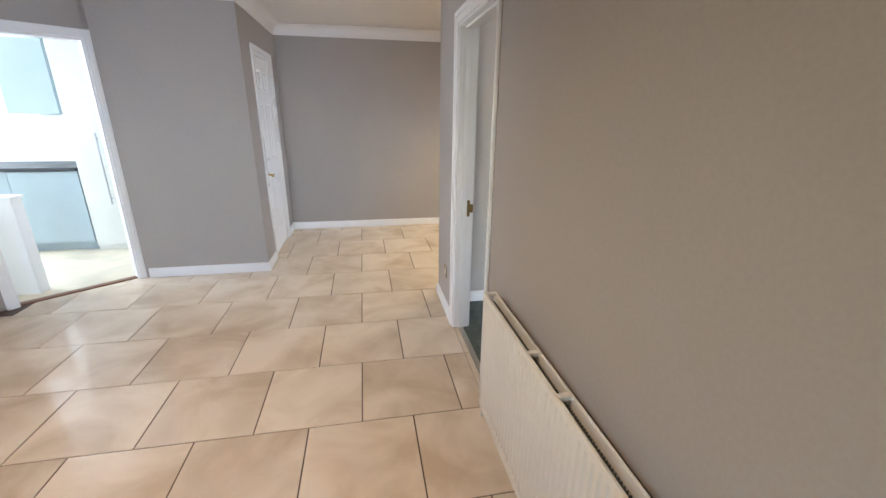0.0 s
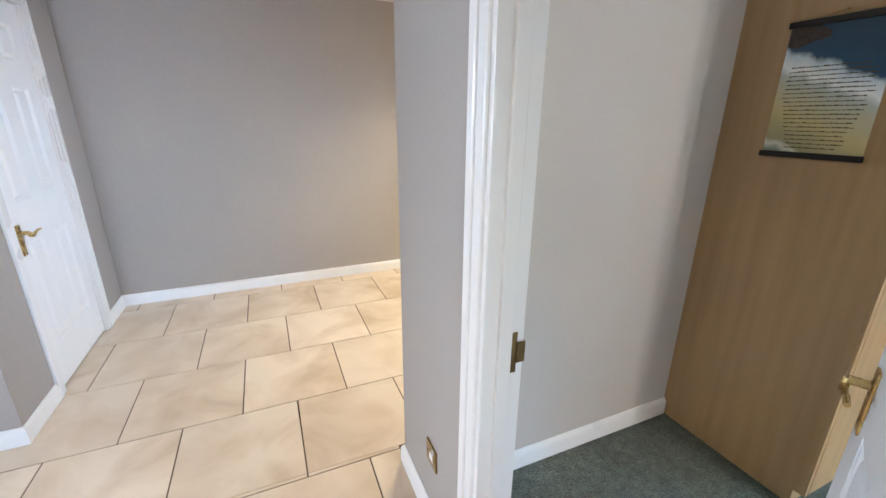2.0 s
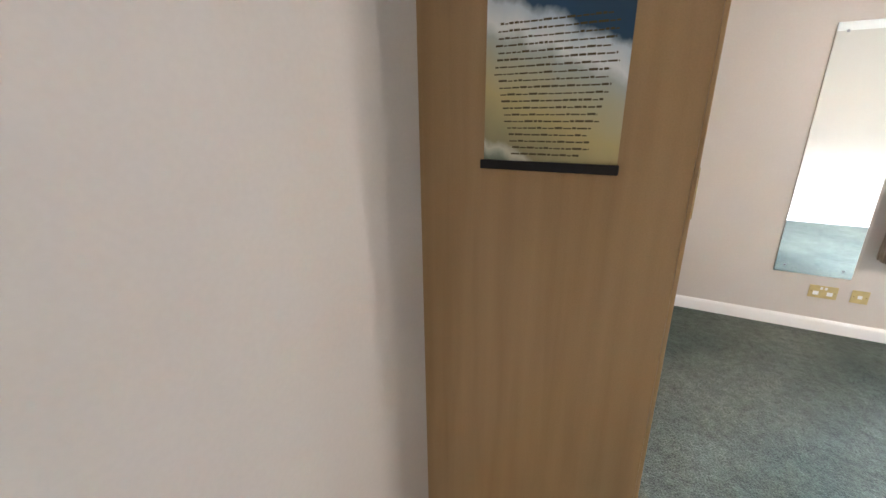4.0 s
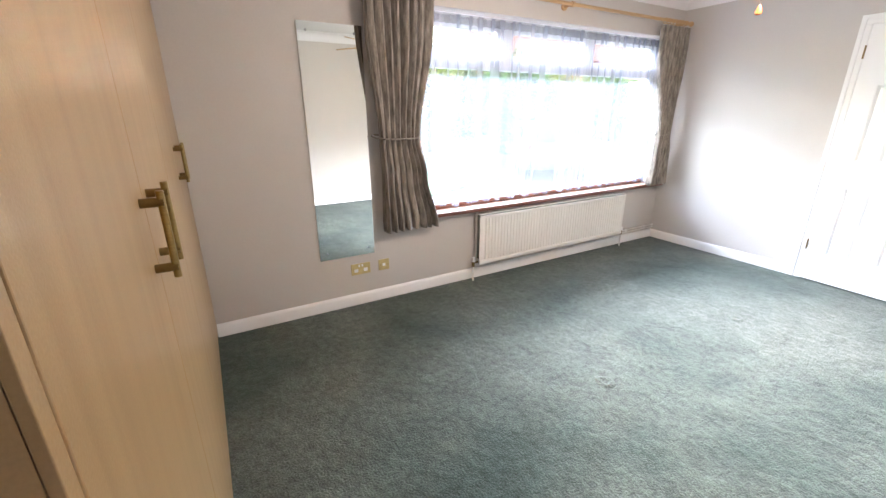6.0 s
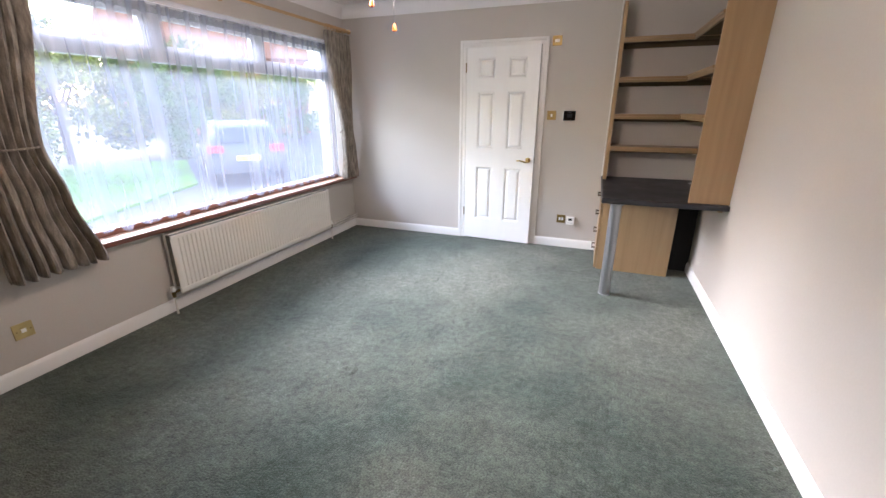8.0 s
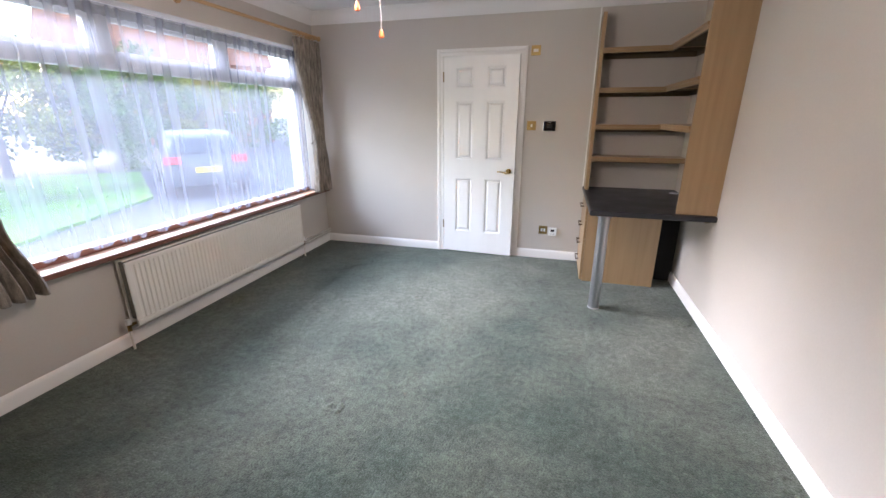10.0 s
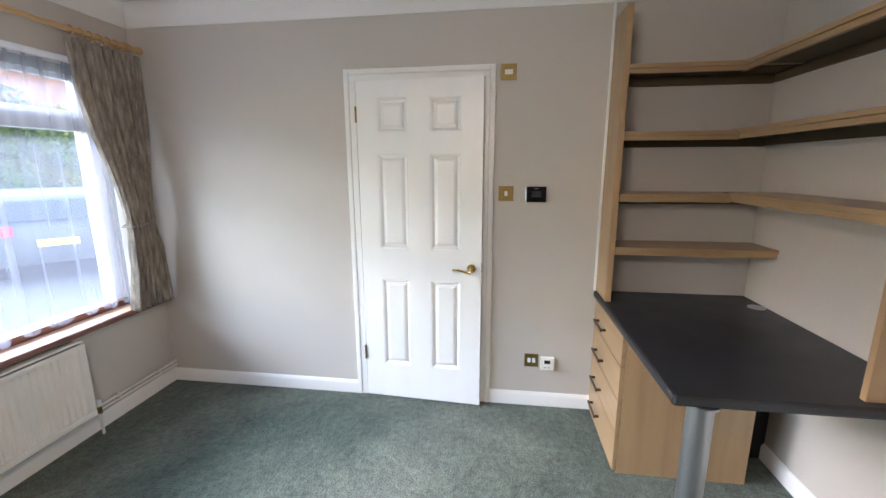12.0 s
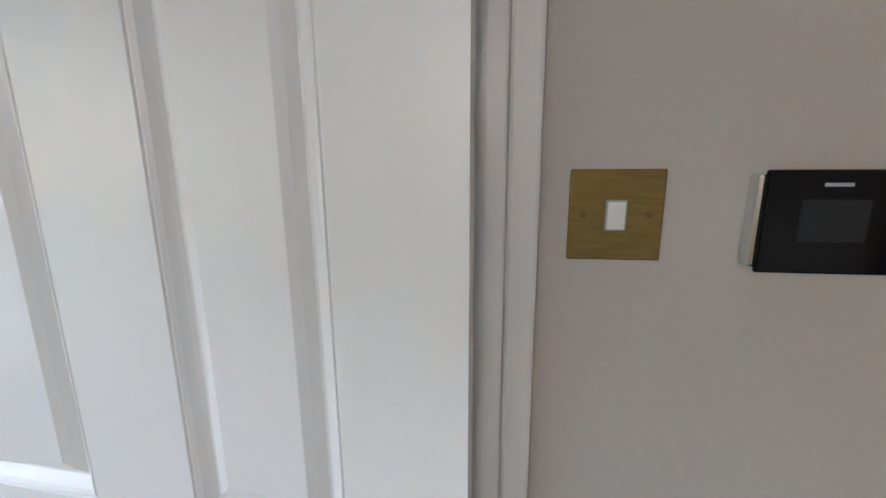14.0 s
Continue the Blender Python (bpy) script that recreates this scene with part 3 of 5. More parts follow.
        mesh_ob("hinge", bm, M_BRASSD, d, "small brass butt hinge", smooth=True, local=True)
    mesh_ob("latch_plate", bx(w, w + 0.0015, -0.028, -0.008, handle_z - 0.03, handle_z + 0.03), M_BRASSD, d, local=True)
    return leaf


# doorway between hall and room, its leaf standing open into the room
door_1 = thing("door_1", (WX, D0, 0), "white painted doorway with moulded architraves between tiled hall and carpeted room", kind="structure")
frame_parts(door_1, "x", D0, D1, HX, WX, DH, near=ARN)
mesh_ob("hinge_post", bx(WX - 0.035, WX + 0.003, D0 + 0.0285, D0 + 0.061, 0.0, DH - 0.0285, bevel=0.002), M_GLOSSW, door_1)
bm = bmesh.new()
box(bm, WX - 0.062, WX - 0.018, D1 - 0.0305, D1 - 0.0275, 0.835, 0.945, bevel=0.0008)
box(bm, WX - 0.019, WX + 0.004, D1 - 0.0335, D1 - 0.0300, 0.862, 0.918, bevel=0.0008)
strike = mesh_ob("strike_plate", bm, M_BRASSD, door_1, "dark brass latch keep on the jamb")
mesh_ob("latch_hole", bx(WX - 0.048, WX - 0.032, D1 - 0.0312, D1 - 0.0303, 0.875, 0.905), M_DARK, strike)
open_door = thing("door_leaf", (WX + 0.012, D0 + 0.065, 0.008), "white six-panel door standing open into the carpeted room", "door", rz=24)
door_leaf(open_door, 0.70, 1.955, backplate=True)
mesh_ob("threshold", bx(WX - 0.072, WX - 0.040, D0 + 0.03, D1 - 0.03, -0.004, 0.006, bevel=0.003), M_EDGE, kind="structure", label="narrow metal carpet bar in the doorway")

# closed door in the south wall
door_2 = thing("door_2", ((S0 + S1) / 2, SY, 0), "white painted door frame with moulded architrave in greige wall", kind="structure")
frame_parts(door_2, "y", S0, S1, SY - T, SY, 1.992)
ajar = thing("panel_door", (S1 - 0.024, SY - 0.004, 0.014), "white moulded six-panel internal door, just ajar, brass lever", "door", rz=180 - 3.4)
leaf2 = door_leaf(ajar, 0.740, 1.962)

# closed door in the hall
door_3 = thing("door_3", (HLX, (C0 + C1) / 2, 0), "white painted door frame with slim architrave", kind="structure")
frame_parts(door_3, "x", C0, C1, HLX - T, HLX, 2.02)
hall_door = thing("panel_door", (HLX - 0.012, C1 - 0.030, 0.010), "white moulded six-panel internal door, closed, brass lever", "door", rz=-90)
door_leaf(hall_door, 0.700, 1.978, handle_z=0.86, backplate=True)

# ---- window ----
window_1 = thing("window_1", (5.12, 0, WZ0), "wide white plastic window with three top lights over a picture pane", kind="structure")
FX0, FX1 = 5.10, 5.16
bm = bmesh.new()
M1, M2 = 0.335, -0.63
TZ0, TZ1 = 1.70, 1.785
box(bm, FX0, FX1, W0, W1, WZ0, WZ0 + 0.07, bevel=0.004)
box(bm, FX0, FX1, W0, W1, WZ1 - 0.07, WZ1, bevel=0.004)
box(bm, FX0 + 0.001, FX1 - 0.001, W0, W0 + 0.06, WZ0 + 0.07, WZ1 - 0.07)
box(bm, FX0 + 0.001, FX1 - 0.001, W1 - 0.06, W1, WZ0 + 0.07, WZ1 - 0.07)
box(bm, FX0 - 0.004, FX1 + 0.004, W0 + 0.06, W1 - 0.06, TZ0, TZ1, bevel=0.004)
for m in (M1, M2):
    box(bm, FX0 - 0.002, FX1 + 0.002, m - 0.045, m + 0.045, TZ1, WZ1 - 0.07, bevel=0.003)
wf = mesh_ob("window_frame", bm, M_UPVC, window_1)
for a, b in ((W0 + 0.06, M2 - 0.045), (M2 + 0.045, M1 - 0.045), (M1 + 0.045, W1 - 0.06)):
    bm = bmesh.new()
    for q in ((a, b, TZ1, TZ1 + 0.028), (a, b, WZ1 - 0.098, WZ1 - 0.07), (a, a + 0.03, TZ1 + 0.028, WZ1 - 0.098), (b - 0.03, b, TZ1 + 0.028, WZ1 - 0.098)):
        box(bm, FX0 + 0.012, FX1 - 0.006, *q, bevel=0.002)
    s_ = mesh_ob("casement", bm, M_UPVC, window_1)
    g = mesh_ob("pane", bx(FX0 + 0.028, FX0 + 0.034, a + 0.028, b - 0.028, TZ1 + 0.026, WZ1 - 0.096), M_GLASS, s_)
    g.visible_shadow = False
g = mesh_ob("pane", bx(FX0 + 0.028, FX0 + 0.034, W0 + 0.06, W1 - 0.06, WZ0 + 0.07, TZ0), M_GLASS, window_1)
g.visible_shadow = False
bm = bmesh.new()
box(bm, EX - 0.001, 5.10, W0 + 0.001, W1 - 0.001, WZ0, WZ0 + 0.028)
box(bm, 4.934, EX - 0.001, SY + 0.002, 1.50, WZ0 + 0.001, WZ0 + 0.029)
sill = mesh_ob("window_sill", bm, M_SILLTOP, window_1, "varnished timber window board with dark red front edge")
mesh_ob("sill_nosing", bx(4.914, 4.934, SY + 0.002, 1.505, WZ0 - 0.002, WZ0 + 0.030, bevel=0.005), M_SILL, sill, "dark red rounded nosing")
mesh_ob("window_bead", bx(5.062, 5.099, W0 + 0.001, W1 - 0.001, WZ0 + 0.028, WZ0 + 0.068, bevel=0.004), M_SILL, sill)

# net curtain with pleats and a scalloped hem
bm = bmesh.new()
NU, NV = 420, 14
rows_ = []
for j in range(NV + 1):
    v = j / NV
    r_ = []
    for i in range(NU + 1):
        u = i / NU
        y = W1 - 0.01 + (W0 + 0.02 - W1) * u
        fold = 0.010 * math.sin(u * 96 + 1.4 * math.sin(u * 17)) + 0.006 * math.sin(u * 230 + 2 * math.sin(u * 31))
        hem = 0.650 + 0.042 * abs(math.sin(u * math.pi * 21 + 0.5 * math.sin(u * 40))) ** 4 + 0.006 * math.sin(u * 57)
        top = 2.045
        z = top + (hem - top) * v
        r_.append(bm.verts.new((5.035 + fold * (0.35 + 0.65 * v), y, z)))
    rows_.append(r_)
for a, b in zip(rows_, rows_[1:]):
    for i in range(NU):
        bm.faces.new((a[i], a[i + 1], b[i + 1], b[i]))
net = thing("net_curtain", (5.035, 0, 2.045), "white translucent net curtain, gathered, with a scalloped lace hem", "curtain")
mesh_ob("voile", bm, M_NET, net, smooth=True)
bm = bmesh.new()
r0 = None
for i in range(NU + 1):
    u = i / NU
    y = W1 - 0.01 + (W0 + 0.02 - W1) * u
    x = 5.028 + 0.002 * math.sin(u * 300 + 2 * math.sin(u * 23))
    r1 = [bm.verts.new((x, y, z)) for z in (2.052, 2.015, 1.984 + 0.006 * abs(math.sin(u * 180)))]
    if r0:
        bm.faces.new((r0[0], r0[1], r1[1], r1[0]))
        bm.faces.new((r0[1], r0[2], r1[2], r1[1]))
    r0 = r1
mesh_ob("heading", bm, M_NET, net, "gathered lace heading band", smooth=True)
bm = bmesh.new()
tube(bm, (5.035, W1 - 0.001, 2.045), (5.035, W0 + 0.001, 2.045), 0.004, 8)
mesh_ob("curtain_wire", bm, M_PLASTW, net, smooth=True)


def lerp_table(tab, z):
    for (z0, *a), (z1, *b) in zip(tab, tab[1:]):
        if z0 >= z >= z1:
            k = (z0 - z) / (z0 - z1)
            k = k * k * (3 - 2 * k)
            return [p + (q - p) * k for p, q in zip(a, b)]
    return list(tab[-1][1:])


def drape(name, tab, folds, x, seed, label, tie_z, tie):
    """A lined curtain. tab: rows of height, near edge, far edge, depth of the folds."""
    c = thing(name, (x, (tab[0][1] + tab[0][2]) / 2, tab[0][0]), label, "curtain")
    rnd = random.Random(seed)
    ph = [rnd.uniform(-0.5, 0.5) for _ in range(folds + 2)]
    bm = bmesh.new()
    nu, nv = folds * 10, 60
    zt, zb = tab[0][0], tab[-1][0]
    grid = []
    for j in range(nv + 1):
        z = zt + (zb - zt) * j / nv
        ya, yb, dep = lerp_table(tab, z)
        row = []
        for i in range(nu + 1):
            u = i / nu
            k = u * folds
            p = ph[int(k)] * (1 - k % 1) + ph[int(k) + 1] * (k % 1)
            w = math.sin(2 * math.pi * k + p * 2 + 0.5 * math.sin(z * 3 + p))
            w2 = 0.25 * math.sin(4.3 * math.pi * k + z * 2 + p * 4)
            row.append(bm.verts.new((x + dep * (w + w2), ya + (yb - ya) * u + 0.15 * (yb - ya) / folds * math.cos(2 * math.pi * k + p), z + (0.008 * w if j == nv else 0))))
        grid.append(row)
    for a, b in zip(grid, grid[1:]):
        for i in range(nu):
            bm.faces.new((a[i], a[i + 1], b[i + 1], b[i]))
    ob = mesh_ob("cloth", bm, M_CURT, c, smooth=True)
    sd = ob.modifiers.new("thickness", "SOLIDIFY")
    sd.thickness = 0.003
    bm = bmesh.new()
    for a, b in zip(tie, tie[1:]):
        tube(bm, a, b, 0.006, 8)
    mesh_ob("tie_back", bm, M_CURT, c, "beige rope tie-back looped to a wall hook", smooth=True)
    bm = bmesh.new()
    tube(bm, tie[-1], (EX, tie[-1][1], tie[-1][2]), 0.005, 8)
    mesh_ob("hook", bm, M_BRASSD, c, smooth=True)
    return c


drape("curtain", [(2.150, 1.60, 1.12, 0.028), (1.95, 1.60, 1.13, 0.030), (1.22, 1.535, 1.235, 0.022), (0.95, 1.53, 1.18, 0.030), (0.565, 1.535, 1.09, 0.038)], 8, 4.885, 3,
      "beige woven lined curtain, tied back, hanging beside the window", 1.22,
      [(4.955, 1.56, 1.235), (4.90, 1.555, 1.225), (4.848, 1.50, 1.215), (4.838, 1.40, 1.212), (4.842, 1.28, 1.215), (4.885, 1.228, 1.222), (4.93, 1.25, 1.228), (4.965, 1.53, 1.24)])
drape("curtain", [(2.150, -1.335, -1.745, 0.026), (1.95, -1.35, -1.745, 0.028), (1.16, -1.515, -1.70, 0.018), (0.95, -1.50, -1.73, 0.022), (0.640, -1.46, -1.745, 0.028)], 7, 4.885, 5,
      "beige woven lined curtain, tied back near the corner", 1.16,
      [(4.955, -1.72, 1.20), (4.90, -1.715, 1.185), (4.855, -1.66, 1.165), (4.848, -1.58, 1.150), (4.862, -1.515, 1.145), (4.92, -1.51, 1.15), (4.965, -1.715, 1.20)])

pole = thing("curtain_pole", (4.885, 0, 2.19), "pine curtain pole with wooden rings above the window", "curtain pole")
bm = bmesh.new()
tube(bm, (4.885, -1.755, 2.19), (4.885, 1.72, 2.19), 0.014, 16)
mesh_ob("rod", bm, M_POLE, pole, smooth=True)
for y in (-1.768, 1.74):
    bm = bmesh.new()
    bmesh.ops.create_uvsphere(bm, u_segments=14, v_segments=10, radius=0.024)
    bmesh.ops.translate(bm, vec=(4.885, y, 2.19), verts=bm.verts)
    mesh_ob("finial", bm, M_POLE, pole, smooth=True)
for y in (-1.69, -0.15, 1.66):
    bm = bmesh.new()
    tube(bm, (4.90, y, 2.19), (EX, y, 2.19), 0.012, 12)
    tube(bm, (EX - 0.012, y, 2.19), (EX, y, 2.19), 0.030, 16)
    tube(bm, (4.885, y - 0.012, 2.19), (4.885, y + 0.012, 2.19), 0.021, 16)
    mesh_ob("bracket", bm, M_POLE, pole, smooth=True)


def ring(y):
    bm = bmesh.new()
    n, m = 18, 6
    vs = [[bm.verts.new((4.885 + (0.023 + 0.0035 * math.cos(b)) * math.cos(a), y + 0.0035 * math.sin(b), 2.184 + (0.023 + 0.0035 * math.cos(b)) * math.sin(a))) for b in [2 * math.pi * k / m for k in range(m)]] for a in [2 * math.pi * i / n for i in range(n)]]
    for i in range(n):
        for k in range(m):
            bm.faces.new((vs[i][k], vs[(i + 1) % n][k], vs[(i + 1) % n][(k + 1) % m], vs[i][(k + 1) % m]))
    mesh_ob("ring", bm, M_POLE, pole, smooth=True)


for i in range(7):
    ring(-1.36 - i * 0.050)
    ring(1.575 - i * 0.068)

# ---- radiators ----


def radiator(name, x_wall, side, y0, y1, z0, z1, depth, double, material, label):
    """A panel radiator on a wall across x; side: the way out."""
    r = thing(name, (x_wall, (y0 + y1) / 2, z0), label, "radiator")
    xf = x_wall + side * depth

    def X(d):
        return xf - side * d
    bm = bmesh.new()
    pitch = 0.0333
    n = int((y1 - y0 - 0.05) / pitch)
    prof = [(y0, 0.004)]
    s = y0 + ((y1 - y0) - n * pitch) / 2
    for i in range(n):
        a = s + i * pitch
        prof += [(a + 0.003, 0.003), (a + 0.009, 0.010), (a + 0.0243, 0.010), (a + 0.0303, 0.003)]
    prof.append((y1, 0.004))
    za, zb = z0 + 0.035, z1 - 0.035
    lo = [bm.verts.new((X(d), y, za)) for y, d in prof]
    hi = [bm.verts.new((X(d), y, zb)) for y, d in prof]
    for i in range(len(prof) - 1):
        bm.faces.new((lo[i], lo[i + 1], hi[i + 1], hi[i]))
    mesh_ob("front_panel", bm, material, r)
    bm = bmesh.new()
    for zq in ((z1 - 0.037, z1 - 0.012), (z0, z0 + 0.037)):
        box(bm, min(X(0), X(0.014)), max(X(0), X(0.014)), y0, y1, *zq, bevel=0.004)
    box(bm, min(X(0.0125), X(0.014)), max(X(0.0125), X(0.014)), y0 + 0.002, y1 - 0.002, z0 + 0.03, z1 - 0.03)
    if double:
        b0, b1 = X(depth - 0.032), X(depth - 0.022)
        box(bm, min(b0, b1), max(b0, b1), y0, y1, z0, z1 - 0.012, bevel=0.003)
    mesh_ob("panel_rim", bm, material, r)
    if double:
        bm = bmesh.new()
        y = y0 + 0.03
        while y < y1 - 0.03:
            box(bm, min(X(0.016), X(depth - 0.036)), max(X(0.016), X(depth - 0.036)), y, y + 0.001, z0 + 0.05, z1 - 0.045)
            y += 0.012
        mesh_ob("convector", bm, mats_recess, r)
        for y in (y1 - 0.012, (y0 + y1) / 2 + 0.02, y0 + 0.35, y1 - 0.50):
            mesh_ob("bridge_clip", bx(min(X(0.012), X(depth - 0.024)), max(X(0.012), X(depth - 0.024)), y - 0.011, y + 0.011, z1 - 0.026, z1 - 0.011, bevel=0.003), material, r)
    else:
        bm = bmesh.new()
        e0, e1 = X(0.0), X(depth - 0.02)
        g0, g1 = X(0.017), X(depth - 0.036)
        # Solid block, no fins: its dark grey paints the shade between the panels.
        mesh_ob("convector", bx(min(g0, g1), max(g0, g1), y0 + 0.012, y1 - 0.012, z0 + 0.04, z1 - 0.012), mats_recess, r, "solid grey block with the shade between the panels in its colour")
        h0, h1 = X(depth - 0.034), X(depth - 0.024)
        mesh_ob("back_panel", bx(min(h0, h1), max(h0, h1), y0, y1, z0 + 0.01, z1 - 0.006, bevel=0.003), material, r)
        box(bm, min(X(0.014), X(0.018)), max(X(0.014), X(0.018)), y0, y1, z1 - 0.004, z1 + 0.004)
        box(bm, min(e1, X(depth - 0.024)), max(e1, X(depth - 0.024)), y0, y1, z1 - 0.02, z1 + 0.004)
        k = y0 + 0.01
        while k < y1 - 0.01:
            box(bm, min(X(0.018), e1), max(X(0.018), e1), k, k + 0.004, z1 - 0.002, z1 + 0.003)
            k += 0.012
        mesh_ob("top_grille", bm, material, r)
    for y in (y0 + 0.25, y1 - 0.25):
        e = x_wall + side * 0.001
        mesh_ob("wall_bracket", bx(min(e, X(depth - 0.022)), max(e, X(depth - 0.022)), y - 0.015, y + 0.015, z0 + 0.08, z1 - 0.08), M_GREYP, r)
    return r


# Grey of the hall radiator's fins, and painted shade in the window radiator.
mats_recess = mat("recess_grey", (0.22, 0.23, 0.20), 0.6, var=0.2, vscale=20)
rad_1 = radiator("radiator", EX, -1, -1.145, 0.685, 0.150, 0.585, 0.10, False, M_RADW, "cream convector radiator with vertical ribs under the window")
rad_2 = radiator("radiator", HX, -1, 0.42, 1.915, 0.115, 0.735, 0.082, True, M_RAD, "cream double panel radiator with vertical ribs on the hall wall")


def valve(parent, x, y, z, s):
    bm = bmesh.new()
    tube(bm, (x, y, 0.0), (x, y, z - 0.02), 0.0075, 10)
    mesh_ob("pipe", bm, M_COPPER, parent, smooth=True)
    bm = bmesh.new()
    tube(bm, (x, y, z - 0.035), (x, y, z + 0.01), 0.012, 12)
    tube(bm, (x, y, z), (x, y - s * 0.045, z), 0.010, 12)
    v = mesh_ob("valve", bm, M_BRASSD, parent, "dull brass radiator valve", smooth=True)
    bm = bmesh.new()
    tube(bm, (x, y, z + 0.01), (x, y, z + 0.045), 0.017, 16, 0.014)
    mesh_ob("valve_cap", bm, M_PLASTW, v, smooth=True)


valve(rad_1, 4.915, 0.725, 0.165, 1)
valve(rad_1, 4.915, -1.185, 0.165, -1)
valve(rad_2, 1.15, 1.95, 0.15, 1)
for z in (0.118, 0.145):
    bm = bmesh.new()
    tube(bm, (EX - 0.022, -1.20, z), (EX - 0.022, SY + 0.001, z), 0.0075, 10)
    for y in (-1.35, -1.65):
        box(bm, EX - 0.029, EX, y - 0.008, y + 0.008, z - 0.011, z + 0.011)
    mesh_ob("heating_pipe", bm, M_COPPER, None, "white painted heating pipe clipped to the wall above the skirting", smooth=True, category="pipe")

# ---- mirror, sockets, switches ----
mir = thing("wall_mirror", (EX, 1.78, 0.39), "tall frameless wall mirror with polished edges", "mirror")
mesh_ob("backing", bx(EX - 0.0025, EX - 0.0005, 1.583, 1.979, 0.395, 1.90), M_GREYP, mir)
mesh_ob("mirror_glass", bx(EX - 0.008, EX - 0.003, 1.58, 1.982, 0.392, 1.903, bevel=0.0008), M_MIRROR, mir)
for y in (1.63, 1.93):
    for z in (0.44, 1.855):
        bm = bmesh.new()
        tube(bm, (EX - 0.008, y, z), (EX - 0.0105, y, z), 0.008, 14)
        mesh_ob("screw_cap", bm, M_STEEL, mir, smooth=True)


def plate(name, at, n, w, h, material, label, category, inserts, t=0.006, screws=True):
    """A wall plate at a place on the wall. n: '+y' or '-x', '+x' the way it faces. inserts: (u, v, width, height, proud, material, name)."""
    d = thing(name, at, label, category)

    def P(u0, u1, v0, v1, d0, d1, bevel=0.0):
        X, Y, Z = at
        if n == "+y":
            return bx(X - u1, X - u0, Y + d0, Y + d1, Z + v0, Z + v1, bevel=bevel)
        if n == "-x":
            return bx(X - d1, X - d0, Y - u1, Y - u0, Z + v0, Z + v1, bevel=bevel)
        return bx(X + d0, X + d1, Y + u0, Y + u1, Z + v0, Z + v1, bevel=bevel)
    mesh_ob("plate", P(-w / 2, w / 2, -h / 2, h / 2, 0, t, bevel=min(0.0018, t * 0.4)), material, d)
    for u, v, a, b, pr, mt, nm in inserts:
        mesh_ob(nm, P(u - a / 2, u + a / 2, v - b / 2, v + b / 2, t * 0.5, t + pr, bevel=min(0.0008, (t * .5 + pr) * 0.3)), mt, d)
    if screws:
        for u in (-w / 2 + 0.013, w / 2 - 0.013):
            bm = bmesh.new()
            X, Y, Z = at
            c = {"+y": ((X - u, Y + t - 0.001, Z), (X - u, Y + t + 0.0008, Z)), "-x": ((X - t + 0.001, Y - u, Z), (X - t - 0.0008, Y - u, Z)), "+x": ((X + t - 0.001, Y + u, Z), (X + t + 0.0008, Y + u, Z))}[n]
            tube(bm, c[0], c[1], 0.0032, 12)
            mesh_ob("screw", bm, M_BRASSD, d, smooth=True)
    return d


plate("light_switch", (2.658, SY, 1.341), "+y", 0.086, 0.086, M_BRASS, "flat brushed brass light switch with a white rocker beside the door", "switch", [(0, 0, 0.019, 0.029, 0.0015, M_GREYP, "rocker_surround"), (0, 0, 0.016, 0.026, 0.0035, M_PLASTW, "rocker")], t=0.0035)
plate("fused_outlet", (2.660, SY, 2.005), "+y", 0.086, 0.086, M_BRASS, "flat brushed brass plate with a wide white insert above the switch", "outlet", [(0, 0, 0.044, 0.026, 0.002, M_PLASTW, "insert")], t=0.0035)
plate("telephone_outlet", (2.473, SY, 0.305), "+y", 0.086, 0.086, M_BRASS, "flat brushed brass outlet with two white inserts above the skirting", "outlet", [(-0.014, 0, 0.019, 0.030, 0.002, M_PLASTW, "insert"), (0.014, 0, 0.019, 0.030, 0.002, M_PLASTW, "insert")], t=0.0035)
ts = plate("small_thermostat", (2.378, SY, 0.295), "+y", 0.080, 0.080, M_PLASTW, "small white boxy thermostat with a dark display beside the brass outlet", "thermostat", [(0, 0.014, 0.036, 0.024, 0.001, M_SCREEN, "display"), (0.012, -0.022, 0.018, 0.007, 0.002, M_GREYP, "button"), (-0.012, -0.022, 0.018, 0.007, 0.002, M_GREYP, "button")], t=0.026, screws=False)
th = thing("thermostat", (2.478, SY, 1.338), "black glass wall thermostat with a small grey display and silver edge", "thermostat")
mesh_ob("case", bx(2.430, 2.546, SY, SY + 0.017, 1.296, 1.380, bevel=0.004), M_CHROME, th)
mesh_ob("front_glass", bx(2.431, 2.542, SY + 0.017, SY + 0.022, 1.293, 1.383, bevel=0.002), M_PLASTB, th)
mesh_ob("display", bx(2.460, 2.513, SY + 0.0215, SY + 0.0223, 1.322, 1.358), M_SCREEN, th)
mesh_ob("name_bar", bx(2.476, 2.498, SY + 0.0215, SY + 0.0225, 1.369, 1.372), M_GREYP, th)
plate("double_socket", (EX, 1.695, 0.282), "-x", 0.147, 0.086, M_BRASSP, "brushed brass double socket below the mirror", "socket", [(-0.036, -0.010, 0.030, 0.026, 0.001, M_PLASTW, "socket_face"), (0.036, -0.010, 0.030, 0.026, 0.001, M_PLASTW, "socket_face"), (-0.012, 0.026, 0.012, 0.018, 0.003, M_PLASTW, "rocker"), (0.012, 0.026, 0.012, 0.018, 0.003, M_PLASTW, "rocker")])
plate("aerial_outlet", (EX, 1.512, 0.282), "-x", 0.086, 0.086, M_BRASSP, "brushed brass single outlet below the mirror", "outlet", [(0, 0, 0.022, 0.022, 0.002, M_PLASTW, "insert")])
